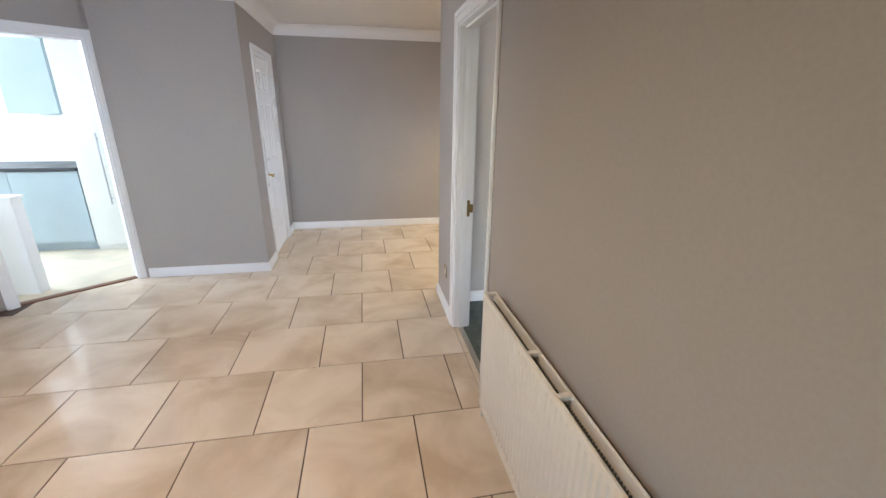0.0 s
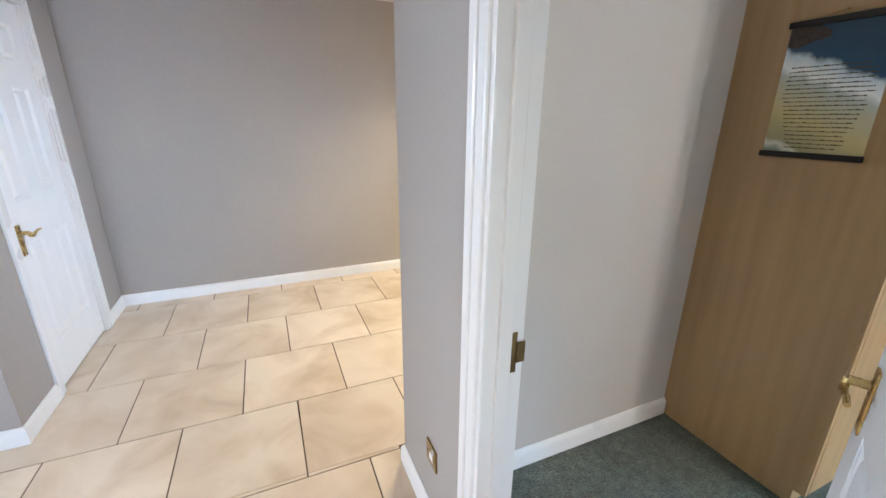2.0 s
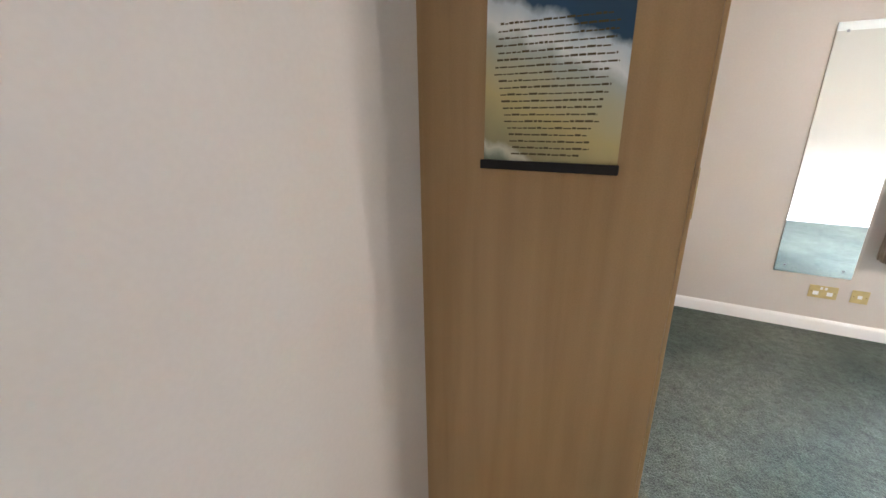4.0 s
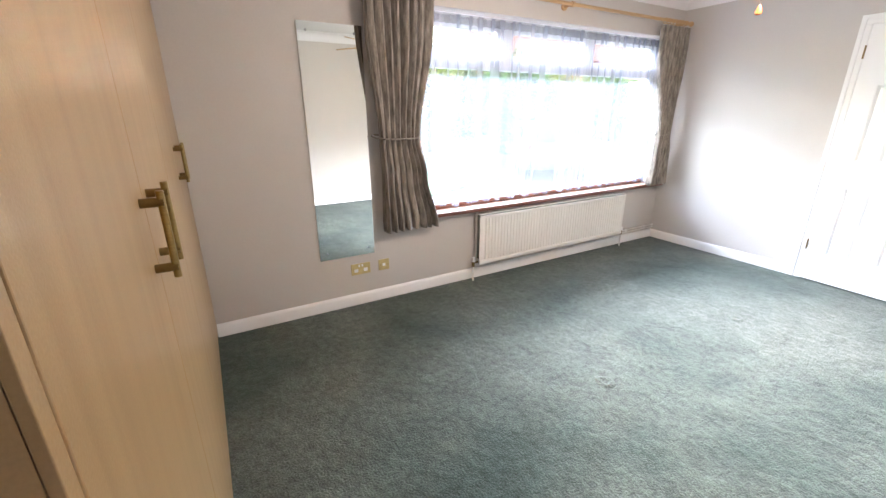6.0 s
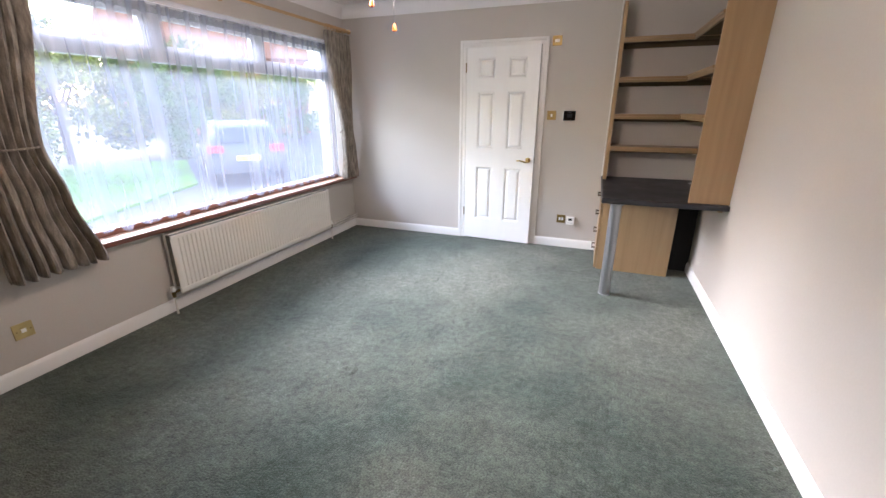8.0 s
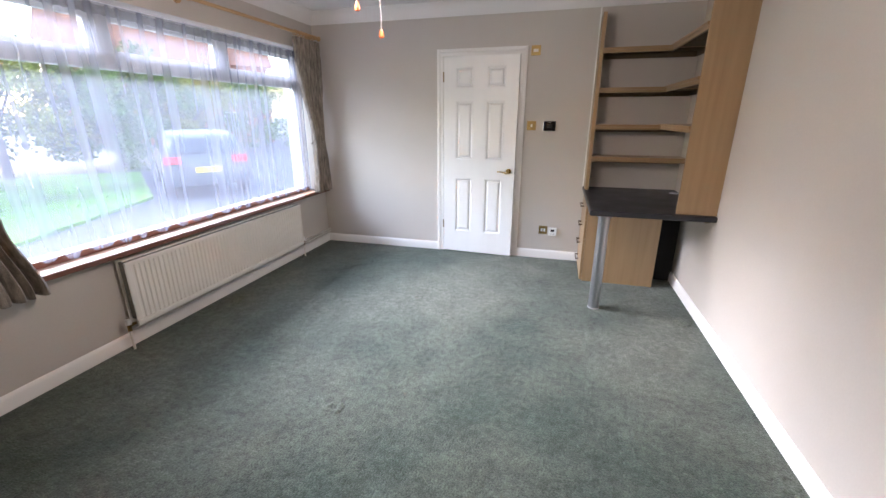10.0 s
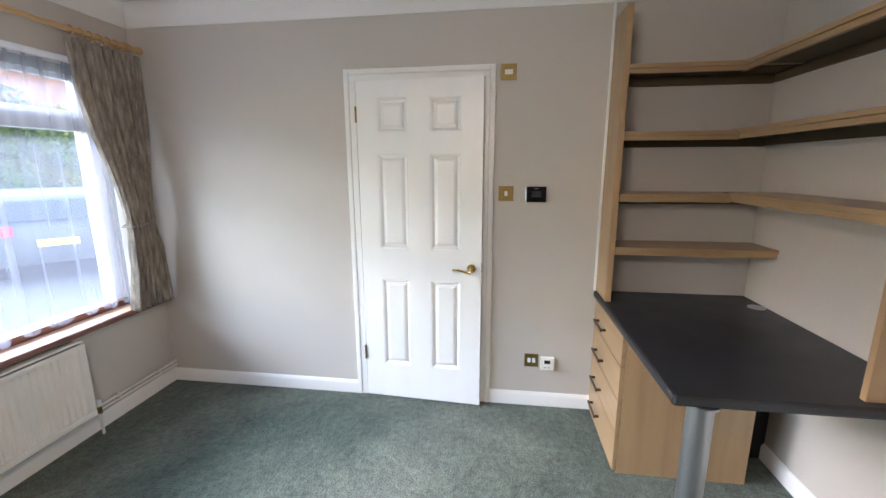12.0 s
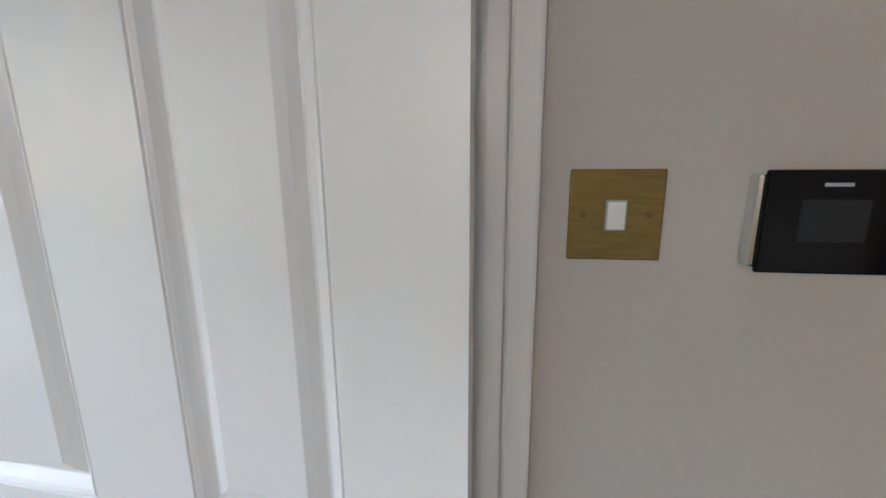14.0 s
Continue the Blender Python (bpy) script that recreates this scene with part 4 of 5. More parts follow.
bm_ = plate("single_socket", (HX, 3.185, 0.325), "-x", 0.086, 0.086, M_BRASS, "brushed brass single socket on the hall wall by the doorway", "socket", [(0, -0.008, 0.030, 0.030, 0.001, M_PLASTW, "socket_face"), (0.018, 0.026, 0.012, 0.018, 0.003, M_PLASTW, "rocker")])

# ---- corner desk ----
desk = thing("corner_desk", (1.72, -1.23, 0), "charcoal laminate desk top in the corner on a steel leg", "desk")
DX0, DX1, DY0, DY1 = WX, 2.130, SY, -0.655
mesh_ob("desk_top", bx(DX0, DX1, DY0, DY1, 0.737, 0.776, bevel=0.010), M_DESK, desk)
bm = bmesh.new()
tube(bm, (2.022, -0.702, 0.006), (2.022, -0.702, 0.728), 0.041, 28)
leg = mesh_ob("leg", bm, M_STEEL, desk, "satin steel tube leg", smooth=True)
bm = bmesh.new()
tube(bm, (2.022, -0.702, 0.0), (2.022, -0.702, 0.006), 0.044, 28)
mesh_ob("foot", bm, M_GREYP, leg, smooth=True)
bm = bmesh.new()
tube(bm, (2.022, -0.702, 0.728), (2.022, -0.702, 0.737), 0.055, 28)
mesh_ob("mounting_plate", bm, M_STEEL, leg, smooth=True)
bm = bmesh.new()
tube(bm, (1.365, -1.585, 0.776), (1.365, -1.585, 0.779), 0.040, 28)
gr = mesh_ob("cable_grommet", bm, M_GREYP, desk, "silver grey round cable cover", smooth=True)
mesh_ob("support_batten", bx(WX, WX + 0.03, -1.20, -0.80, 0.700, 0.737, bevel=0.003), M_OAKY, desk)

cab = thing("drawer_cabinet", (1.81, -1.52, 0), "oak veneered cabinet with four drawers under the desk", "cabinet")
CX0, CX1, CY0, CY1 = 1.505, 2.112, SY, -1.245
mesh_ob("side_panel", bx(CX0, CX1 - 0.021, CY1 - 0.018, CY1, 0.0, 0.735, bevel=0.001), M_OAKZ, cab)
mesh_ob("side_panel", bx(CX0, CX1 - 0.021, CY0, CY0 + 0.018, 0.0, 0.735, bevel=0.001), M_OAKZ, cab)
mesh_ob("back_panel", bx(CX0, CX0 + 0.018, CY0 + 0.0185, CY1 - 0.0185, 0.0, 0.735), M_OAKZ, cab)
mesh_ob("bottom_panel", bx(CX0 + 0.0185, CX1 - 0.031, CY0 + 0.0185, CY1 - 0.0185, 0.0, 0.03), M_OAKZ, cab)
mesh_ob("drawer_void", bx(CX1 - 0.030, CX1 - 0.025, CY0 + 0.018, CY1 - 0.018, 0.03, 0.735), M_DARK, cab)
for za, zb in ((0.567, 0.733), (0.392, 0.563), (0.217, 0.388), (0.012, 0.213)):
    dr = mesh_ob("drawer", bx(CX1 - 0.019, CX1, CY0 + 0.003, CY1 - 0.002, za, zb, bevel=0.0015), M_OAKY, cab)
    zc = (za + zb) / 2 - 0.022 if zb < 0.3 or zb > 0.6 else (za + zb) / 2 - 0.028
    zc = zc + 0.02 if zb < 0.3 else zc
    bm = bmesh.new()
    ya, yb = -1.70, -1.535
    for y in (ya + 0.012, yb - 0.012):
        box(bm, CX1, CX1 + 0.026, y - 0.006, y + 0.006, zc - 0.006, zc + 0.006, bevel=0.002)
    box(bm, CX1 + 0.022, CX1 + 0.031, ya, yb, zc - 0.008, zc + 0.008, bevel=0.003)
    mesh_ob("handle", bm, M_BRONZE, dr, "dark bronze bow handle")
# Added black sheet stands in for the shade deep in the kneehole.
mesh_ob("kneehole_shade", bx(WX + 0.001, CX0 - 0.001, -1.46, -1.45, 0.0, 0.736), M_KNEEDARK, None, "matt black sheet painting the dark of the recess beside the cabinet", category="panel")

shelf_unit = thing("corner_shelving", (1.72, -1.7, 0.776), "oak veneered corner shelving above the charcoal desk", "shelving")
bm = bmesh.new()
box(bm, 2.088, 2.118, SY, -1.582, 0.777, 2.245, bevel=0.002)
mesh_ob("upright", bm, M_OAKZ, shelf_unit)
mesh_ob("trim_strip", bx(2.119, 2.131, SY, SY + 0.016, 0.777, 2.325, bevel=0.002), M_GLOSSW, shelf_unit, "cream painted strip along the wall edge")
mesh_ob("upright", bx(WX, 1.560, -0.713, -0.690, 0.777, 2.330, bevel=0.0015), M_OAKZ, shelf_unit)
for z in (1.975, 1.662, 1.358, 1.080):
    bm = bmesh.new()
    box(bm, WX, 2.088, SY, -1.572, z - 0.020, z, bevel=0.002)
    box(bm, WX if z < 1.2 else 1.56, 2.088, -1.600, -1.580, z - 0.042, z - 0.0205, bevel=0.002)
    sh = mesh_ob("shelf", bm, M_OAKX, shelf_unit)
    # Added dark sheet and wall strip paint the shade under each shelf.
    mesh_ob("shade_sheet", bx(WX + 0.001, 2.087, SY + 0.001, -1.601, z - 0.024, z - 0.0205), M_SHELFSHADE, sh, "dark brown sheet painting the shade under the shelf")
    mesh_ob("shade_strip", bx(WX + 0.019, 2.086, SY, SY + 0.018, z - 0.068, z - 0.0245), M_SHELFSHADE, sh, "dark brown strip painting the shade on the wall below the shelf")
for z in (1.981, 1.668, 1.364):
    bm = bmesh.new()
    box(bm, WX, 1.570, -1.640, -0.713, z - 0.019, z + 0.001, bevel=0.002)
    box(bm, 1.542, 1.562, -1.640, -0.713, z - 0.044, z - 0.0195, bevel=0.002)
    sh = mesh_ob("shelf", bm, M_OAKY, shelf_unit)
    # Added sheet and strip carry the west shelves' shade in the same brown.
    mesh_ob("shade_sheet", bx(WX + 0.001, 1.541, -1.640, -0.714, z - 0.0235, z - 0.0195), M_SHELFSHADE, sh, "dark brown sheet painting the shade under the shelf")
    mesh_ob("shade_strip", bx(WX, WX + 0.018, SY, -0.714, z - 0.068, z - 0.024), M_SHELFSHADE, sh, "dark brown strip painting the shade on the wall below the shelf")

# ---- wardrobe ----
ward = thing("wardrobe", (3.74, 2.98, 0), "oak laminate fitted wardrobe, doors closed, brass bar handles", "wardrobe")
mesh_ob("side_panel", bx(2.510, 2.532, 2.690, NY, 0.075, 2.325), M_WARD, ward)
mesh_ob("plinth", bx(2.516, EX, 2.720, NY, 0.0, 0.074), M_WARD, ward)
mesh_ob("top_panel", bx(2.532, EX, 2.712, NY, 2.300, 2.325), M_WARD, ward)
mesh_ob("inner_back", bx(2.533, EX - 0.001, 2.720, 2.724, 0.075, 2.299), M_DARK, ward)
xs = [2.511, 3.128, 3.744, 4.360, 4.977]
for i in range(4):
    dd = mesh_ob("wardrobe_door", bx(xs[i] + 0.0015, xs[i + 1] - 0.0015, 2.680, 2.689 + 0.010, 0.078, 2.297, bevel=0.0015) if i else bx(2.533, xs[1] - 0.0015, 2.680, 2.699, 0.078, 2.297, bevel=0.0015), M_WARD, ward)
    hx = xs[i + 1] - 0.055 if i % 2 == 0 else xs[i] + 0.055
    bm = bmesh.new()
    tube(bm, (hx, 2.648, 1.105), (hx, 2.648, 1.265), 0.0065, 12)
    hd = mesh_ob("handle", bm, M_BRASS, dd, "brass bar handle on dark posts", smooth=True)
    for z in (1.125, 1.245):
        bm = bmesh.new()
        tube(bm, (hx, 2.680, z), (hx, 2.644, z), 0.0085, 12)
        mesh_ob("handle_post", bm, M_BRASSD, dd, smooth=True)
mesh_ob("side_panel_edge", bx(2.510, 2.5315, 2.681, 2.6895, 0.075, 2.325, bevel=0.001), M_WARD, ward)

poster = thing("hanging_poster", (2.51, 2.966, 1.305), "seaside print with lines of writing, hung between black wooden bars", "poster")
PX = 2.5095
mesh_ob("paper", bx(PX - 0.0012, PX - 0.0004, 2.824, 3.114, 1.316, 1.732), M_POSTER, poster)
for z in (1.304, 1.728):
    mesh_ob("hanger_bar", bx(PX - 0.011, PX - 0.0001, 2.820, 3.120, z, z + 0.020, bevel=0.002), M_PAPERBAR, poster)
bm = bmesh.new()
tube(bm, (PX - 0.004, 2.872, 1.741), (PX - 0.004, 2.965, 1.765), 0.0012, 6)
tube(bm, (PX - 0.004, 3.067, 1.741), (PX - 0.004, 2.965, 1.765), 0.0012, 6)
mesh_ob("string", bm, M_STRING, poster)
bm = bmesh.new()
tube(bm, (PX + 0.001, 2.965, 1.763), (PX - 0.008, 2.965, 1.763), 0.003, 8)
mesh_ob("nail", bm, M_BRASSD, poster)
bm = bmesh.new()
rk = [(3.112, 1.732), (3.112, 1.672), (3.085, 1.662), (3.060, 1.672), (3.040, 1.680), (3.015, 1.684), (2.992, 1.692), (3.000, 1.712), (3.020, 1.722), (3.030, 1.732)]
f = bm.faces.new([bm.verts.new((PX - 0.0013, y, z)) for y, z in rk])
r_ = bmesh.ops.extrude_face_region(bm, geom=[f])
bmesh.ops.translate(bm, vec=(-0.0003, 0, 0), verts=[v for v in r_["geom"] if isinstance(v, bmesh.types.BMVert)])
mesh_ob("printed_rock", bm, M_ROCKINK, poster)
rnd = random.Random(8)
bm = bmesh.new()
for i in range(20):
    z = 1.600 - i * 0.0138
    k = (i / 19 - 0.35)
    wdt = 0.125 - 0.05 * max(0, k) - 0.02 * abs(k)
    y = 2.969 + wdt + rnd.uniform(-0.006, 0.004)
    end = 2.969 - wdt + rnd.uniform(-0.004, 0.012)
    while y > end:
        w_ = rnd.uniform(0.006, 0.020)
        box(bm, PX - 0.0015, PX - 0.0011, max(end, y - w_), y, z, z + rnd.choice((0.0026, 0.0032, 0.0042)))
        y -= w_ + 0.0022
mesh_ob("writing", bm, M_INK, poster, "rows of small dark writing", kind="stuff")

# ---- ceiling fan ----
FXC, FYC = 3.15, 0.70
FZ = CZ - 0.045
fan = thing("ceiling_fan", (FXC, FYC, CZ), "brass and pale wood ceiling fan with lit amber glass shades", "ceiling fan")
bm = bmesh.new()
lathe(bm, [(0.02, CZ - 0.001), (0.075, CZ - 0.002), (0.07, CZ - 0.04), (0.03, CZ - 0.06), (0.018, CZ - 0.065), (0.018, CZ - 0.18), (0.05, CZ - 0.185), (0.095, CZ - 0.205), (0.10, CZ - 0.27), (0.06, CZ - 0.295), (0.045, CZ - 0.33), (0.055, FZ - 0.355), (0.02, FZ - 0.37)], 28, (FXC, FYC, 0))
mesh_ob("motor", bm, M_BRASS, fan, smooth=True)
for i in range(4):
    a = radians(55 + 90 * i)
    m = Matrix.Translation((FXC, FYC, FZ - 0.328)) @ Matrix.Rotation(a, 4, "Z") @ Matrix.Rotation(radians(13), 4, "X")
    bm = bmesh.new()
    pts = [(0.16, 0.045), (0.20, 0.055), (0.53, 0.070), (0.575, 0.060), (0.595, 0.040), (0.60, 0.0)]
    out_ = pts + [(x, -y) for x, y in pts[::-1][1:]]
    lo = [bm.verts.new((x, y, -0.003)) for x, y in out_]
    hi = [bm.verts.new((x, y, 0.003)) for x, y in out_]
    bm.faces.new(lo[::-1])
    bm.faces.new(hi)
    for k in range(len(out_)):
        bm.faces.new((lo[k], lo[(k + 1) % len(out_)], hi[(k + 1) % len(out_)], hi[k]))
    bmesh.ops.transform(bm, matrix=m, verts=bm.verts)
    bl = mesh_ob("blade", bm, M_BLADE, fan)
    bm = bmesh.new()
    box(bm, 0.07, 0.22, -0.012, 0.012, -0.010, -0.004, bevel=0.002)
    bmesh.ops.transform(bm, matrix=m, verts=bm.verts)
    mesh_ob("blade_iron", bm, M_BRASS, bl)
for i in range(3):
    a = radians(60 + 120 * i)
    c, s_ = math.cos(a), math.sin(a)
    at = Vector((FXC + 0.10 * c, FYC + 0.10 * s_, FZ - 0.37))
    bm = bmesh.new()
    tube(bm, (FXC + 0.03 * c, FYC + 0.03 * s_, FZ - 0.35), at, 0.009, 10)
    mesh_ob("lamp_arm", bm, M_BRASS, fan, smooth=True)
    bm = bmesh.new()
    prof = [(0.016, 0.0), (0.034, -0.018), (0.045, -0.055), (0.050, -0.085), (0.060, -0.110), (0.057, -0.110), (0.046, -0.085), (0.041, -0.055), (0.030, -0.020), (0.012, -0.003)]
    lathe(bm, prof, 24)
    bmesh.ops.transform(bm, matrix=Matrix.Translation(at) @ Matrix.Rotation(a, 4, "Z") @ Matrix.Rotation(radians(-32), 4, "Y"), verts=bm.verts)
    mesh_ob("shade", bm, M_SHADE, fan, "lit amber glass tulip shade", smooth=True)
    lamp("fan_bulb", "POINT", 0.8, (1.0, 0.88, 0.74), Matrix.Translation(at + Vector((0.05 * c, 0.05 * s_, -0.13))), 0.03)
for (dx, dy, zb) in ((-0.01, -0.04, 1.735), (0.03, 0.09, 1.810)):
    bm = bmesh.new()
    tube(bm, (FXC + dx, FYC + dy, FZ - 0.35), (FXC + dx, FYC + dy, zb + 0.03), 0.0012, 6)
    mesh_ob("pull_chain", bm, M_STEEL, fan, smooth=True)
    bm = bmesh.new()
    lathe(bm, [(0.003, 0.034), (0.006, 0.030), (0.011, 0.012), (0.010, 0.003), (0.004, 0.0)], 14, (FXC + dx, FYC + dy, zb))
    mesh_ob("pull_knob", bm, M_AMBER, fan, "small orange wooden pull", smooth=True)

# ---- kitchen beyond the angled doorway ----
KA = Vector((-1.47, 4.262, 0))
KB = Vector((-2.125, 3.745, 0))
kang = math.degrees(math.atan2(KB.y - KA.y, KB.x - KA.x))
KL = (KB - KA).length
kd = thing("door_4", KA, "white painted angled doorway with architraves to a bright kitchen", kind="structure", rz=kang)
bm = bmesh.new()
for x in (0.0, KL - 0.028):
    box(bm, x, x + 0.028, -0.11, 0.002, 0, 2.02)
box(bm, 0.028, KL - 0.028, -0.11, 0.002, 1.992, 2.02)
mesh_ob("lining", bm, M_GLOSSW, kd, local=True)
bm = bmesh.new()
for x0, x1 in ((-0.05, 0.014), (KL - 0.014, KL + 0.05)):
    box(bm, x0, x1, 0.0, 0.016, 0, 2.072, bevel=0.004)
    box(bm, x0 + 0.02, x1 - 0.02, 0.0, 0.020, 0, 2.05, bevel=0.003)
box(bm, 0.014, KL - 0.014, 0.0, 0.016, 2.006, 2.072, bevel=0.004)
mesh_ob("architrave", bm, M_GLOSSW, kd, local=True)
mesh_ob("threshold_bar", bx(0.028, KL - 0.028, -0.085, -0.025, -0.004, 0.012, bevel=0.004), M_WOODT, kd, "brown timber threshold bar", local=True)
kw = thing("wall_angled", KA, kind="structure", rz=kang)
bm = bmesh.new()
box(bm, -0.02, KL + 0.02, -0.11, 0.0, 2.02, CZ)
box(bm, -0.075, -0.001, -0.11, 0.0, 0, CZ)
box(bm, KL + 0.001, KL + 0.16, -0.11, 0.0, 0, CZ)
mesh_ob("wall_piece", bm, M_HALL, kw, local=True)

# the kitchen's shell and the units in view
wall("wall_kitchen_north", [(-4.2, HLX - T - 0.6, 5.85, 5.95, 0, CZ), (-5.2, -4.2, 7.0, 7.1, 0, 1.0), (-5.2, -4.2, 7.0, 7.1, 2.1, CZ), (-4.3, -4.2, 5.95, 7.1, 0, CZ)], M_KWALL)
wall("wall_kitchen_west", [(-5.3, -5.2, 3.3, 7.1, 0, CZ)], M_KWALL)
wall("wall_kitchen_south", [(-5.2, -2.30, 3.35, 3.45, 0, CZ)], M_KWALL)
wall("wall_kitchen_east", [(-1.52, -1.42, 4.45, 5.85, 0, CZ)], M_KWALL)
bm = bmesh.new()
kp = [(-1.51, 4.315), (-2.165, 3.795), (-2.30, 3.46), (-5.2, 3.46), (-5.2, 7.0), (-1.52, 7.0), (-1.52, 4.40)]
lo = [bm.verts.new((x, y, -0.15)) for x, y in kp]
hi = [bm.verts.new((x, y, 0.002)) for x, y in kp]
bm.faces.new(hi)
bm.faces.new(lo)
for k in range(7):
    bm.faces.new((lo[k], lo[(k + 1) % 7], hi[(k + 1) % 7], hi[k]))
mesh_ob("floor_kitchen", bm, M_VINYL, kind="structure", label="pale cream vinyl kitchen floor")

ku = thing("base_unit", (-2.85, 5.50, 0), "blue-grey kitchen base unit against the pale wall", "kitchen unit")
mesh_ob("carcass", bx(-3.60, -2.33, 5.225, 5.845, 0.10, 0.872), M_KGREY, ku)
mesh_ob("plinth", bx(-3.60, -2.33, 5.275, 5.845, 0.0, 0.099), M_KGREY, ku)
for a, b in ((-3.598, -2.968), (-2.964, -2.332)):
    mesh_ob("door", bx(a, b, 5.204, 5.224, 0.102, 0.870, bevel=0.002), M_KGREY, ku)
mesh_ob("worktop", bx(-3.60, -2.325, 5.185, 5.848, 0.874, 0.910, bevel=0.005), M_DESK, None, "dark laminate worktop on the kitchen base unit", category="worktop")
wu = thing("wall_unit", (-2.75, 5.66, 1.435), "blue-grey kitchen wall unit above the worktop", "kitchen unit")
mesh_ob("carcass", bx(-2.99, -2.52, 5.52, 5.848, 1.435, 2.16), M_KGREY, wu)
mesh_ob("door", bx(-2.988, -2.522, 5.50, 5.519, 1.437, 2.158, bevel=0.002), M_KGREY, wu)
tu = thing("tall_unit", (-2.0, 5.5, 0), "cream tall kitchen unit with a long steel handle", "kitchen unit")
mesh_ob("carcass", bx(-2.32, -1.53, 5.225, 5.845, 0.0, 2.20), M_CREAM, tu)
for a, b in ((-2.318, -1.925), (-1.921, -1.532)):
    dq = mesh_ob("door", bx(a, b, 5.204, 5.224, 0.06, 2.198, bevel=0.002), M_CREAM, tu)
    if a < -2:
        bm = bmesh.new()
        tube(bm, (-2.065, 5.175, 0.52), (-2.065, 5.175, 1.26), 0.008, 10)
        for z in (0.58, 1.20):
            tube(bm, (-2.065, 5.204, z), (-2.065, 5.172, z), 0.006, 8)
        mesh_ob("handle", bm, M_STEEL, dq, smooth=True)
# Thin white box added to fill a bright area inside the doorway.
ep = thing("low_white_box", (-2.5, 4.06, 0), "thin low white box just inside the doorway", "cabinet")
mesh_ob("carcass", bx(-2.95, -2.12, 4.005, 4.12, 0.0, 0.80, bevel=0.004), M_PLASTW, ep)
mesh_ob("top", bx(-2.96, -2.11, 3.995, 4.13, 0.801, 0.830, bevel=0.004), M_PLASTW, ep)
for y in (6.2, 6.9):
    a = thing("ceiling_downlight", (-3.48, y, CZ), "small lit white recessed ceiling light", "ceiling light", group="kitchen downlights")
    bm = bmesh.new()
    tube(bm, (-3.48, y, CZ - 0.006), (-3.48, y, CZ), 0.045, 20)
    mesh_ob("rim", bm, M_PLASTW, a, smooth=True)
    bm = bmesh.new()
    tube(bm, (-3.48, y, CZ - 0.008), (-3.48, y, CZ - 0.0062), 0.032, 20)
    mesh_ob("bulb", bm, M_LED, a, smooth=True)
# Added fill lamp at the kitchen's blank west wall, where no window stands.
lamp("kitchen_fill", "AREA", 8, (0.84, 0.92, 1.0), look((-5.15, 5.0, 1.5), (-2.0, 4.6, 0.7)), 1.6, 1.2)
# Added cool fill from the unseen south end, aimed at the left wall.
fd = lamp("hall_south_fill", "AREA", 0.55, (0.66, 0.80, 1.0), look((-0.30, HSY + 0.01, 1.2), (-0.95, 4.2, 1.0)), 0.8, 1.7)
fd.data.spread = radians(62)
# Added lamp on the blank end wall, brightening the hall door; no window there.
wd = lamp("wing_fill", "AREA", 0.40, (0.74, 0.87, 1.0), look((HEX - 0.01, 4.75, 1.35), (-0.35, 5.0, 0.5)), 0.9, 1.2)
wd.data.spread = radians(60)
# Added warm fill spot for floor and right wall; no fitting belongs to it.
lamp("hall_warm_fill", "SPOT", 3.4, (1.0, 0.72, 0.45), pose(-0.45, 1.3, CZ - 0.03), 0.05, blend=0.9, spot=155)
lamp("hall_ceiling_lamp", "SPOT", 7.5, (1.0, 0.78, 0.46), pose(2.35, 4.75, CZ - 0.03), 0.22, blend=0.9, spot=125)
for x, y in ((2.35, 4.75),):
    a = thing("ceiling_downlight", (x, y, CZ), "small lit white recessed ceiling light", "ceiling light")
    bm = bmesh.new()
    tube(bm, (x, y, CZ - 0.006), (x, y, CZ), 0.045, 20)
    mesh_ob("rim", bm, M_PLASTW, a, smooth=True)
    bm = bmesh.new()
    tube(bm, (x, y, CZ - 0.008), (x, y, CZ - 0.0062), 0.032, 20)
    mesh_ob("bulb", bm, M_LED, a, smooth=True)

# ---- outdoors ----
GZ = -0.35
bm = bmesh.new()
n = 40
vs = [[bm.verts.new((5.262 + 900 * (i / n) ** 3 if i else 5.262, (j / n - 0.5) * 1600 * abs(2 * j / n - 1) ** 1.5, GZ - 0.01)) for j in range(n + 1)] for i in range(n + 1)]
for i in range(n):
    for j in range(n):
        bm.faces.new((vs[i][j], vs[i + 1][j], vs[i + 1][j + 1], vs[i][j + 1]))
mesh_ob("ground", bm, M_ROAD, kind="structure", label="pale grey paved ground outside the window")
bm = bmesh.new()
poly = [(9.6, -1.0), (11.2, -4.7), (15.6, -8.0), (17.6, -6.5), (17.8, 7.0), (8.3, 7.0)]
lo = [bm.verts.new((x, y, GZ - 0.01)) for x, y in poly]
hi = [bm.verts.new((x, y, GZ + 0.05)) for x, y in poly]
bm.faces.new(hi)
for k in range(6):
    bm.faces.new((lo[k], lo[(k + 1) % 6], hi[(k + 1) % 6], hi[k]))
mesh_ob("lawn", bm, M_GRASS, kind="structure", label="mown bright green front lawn with a raised edge")
bm = bmesh.new()
rnd = random.Random(21)
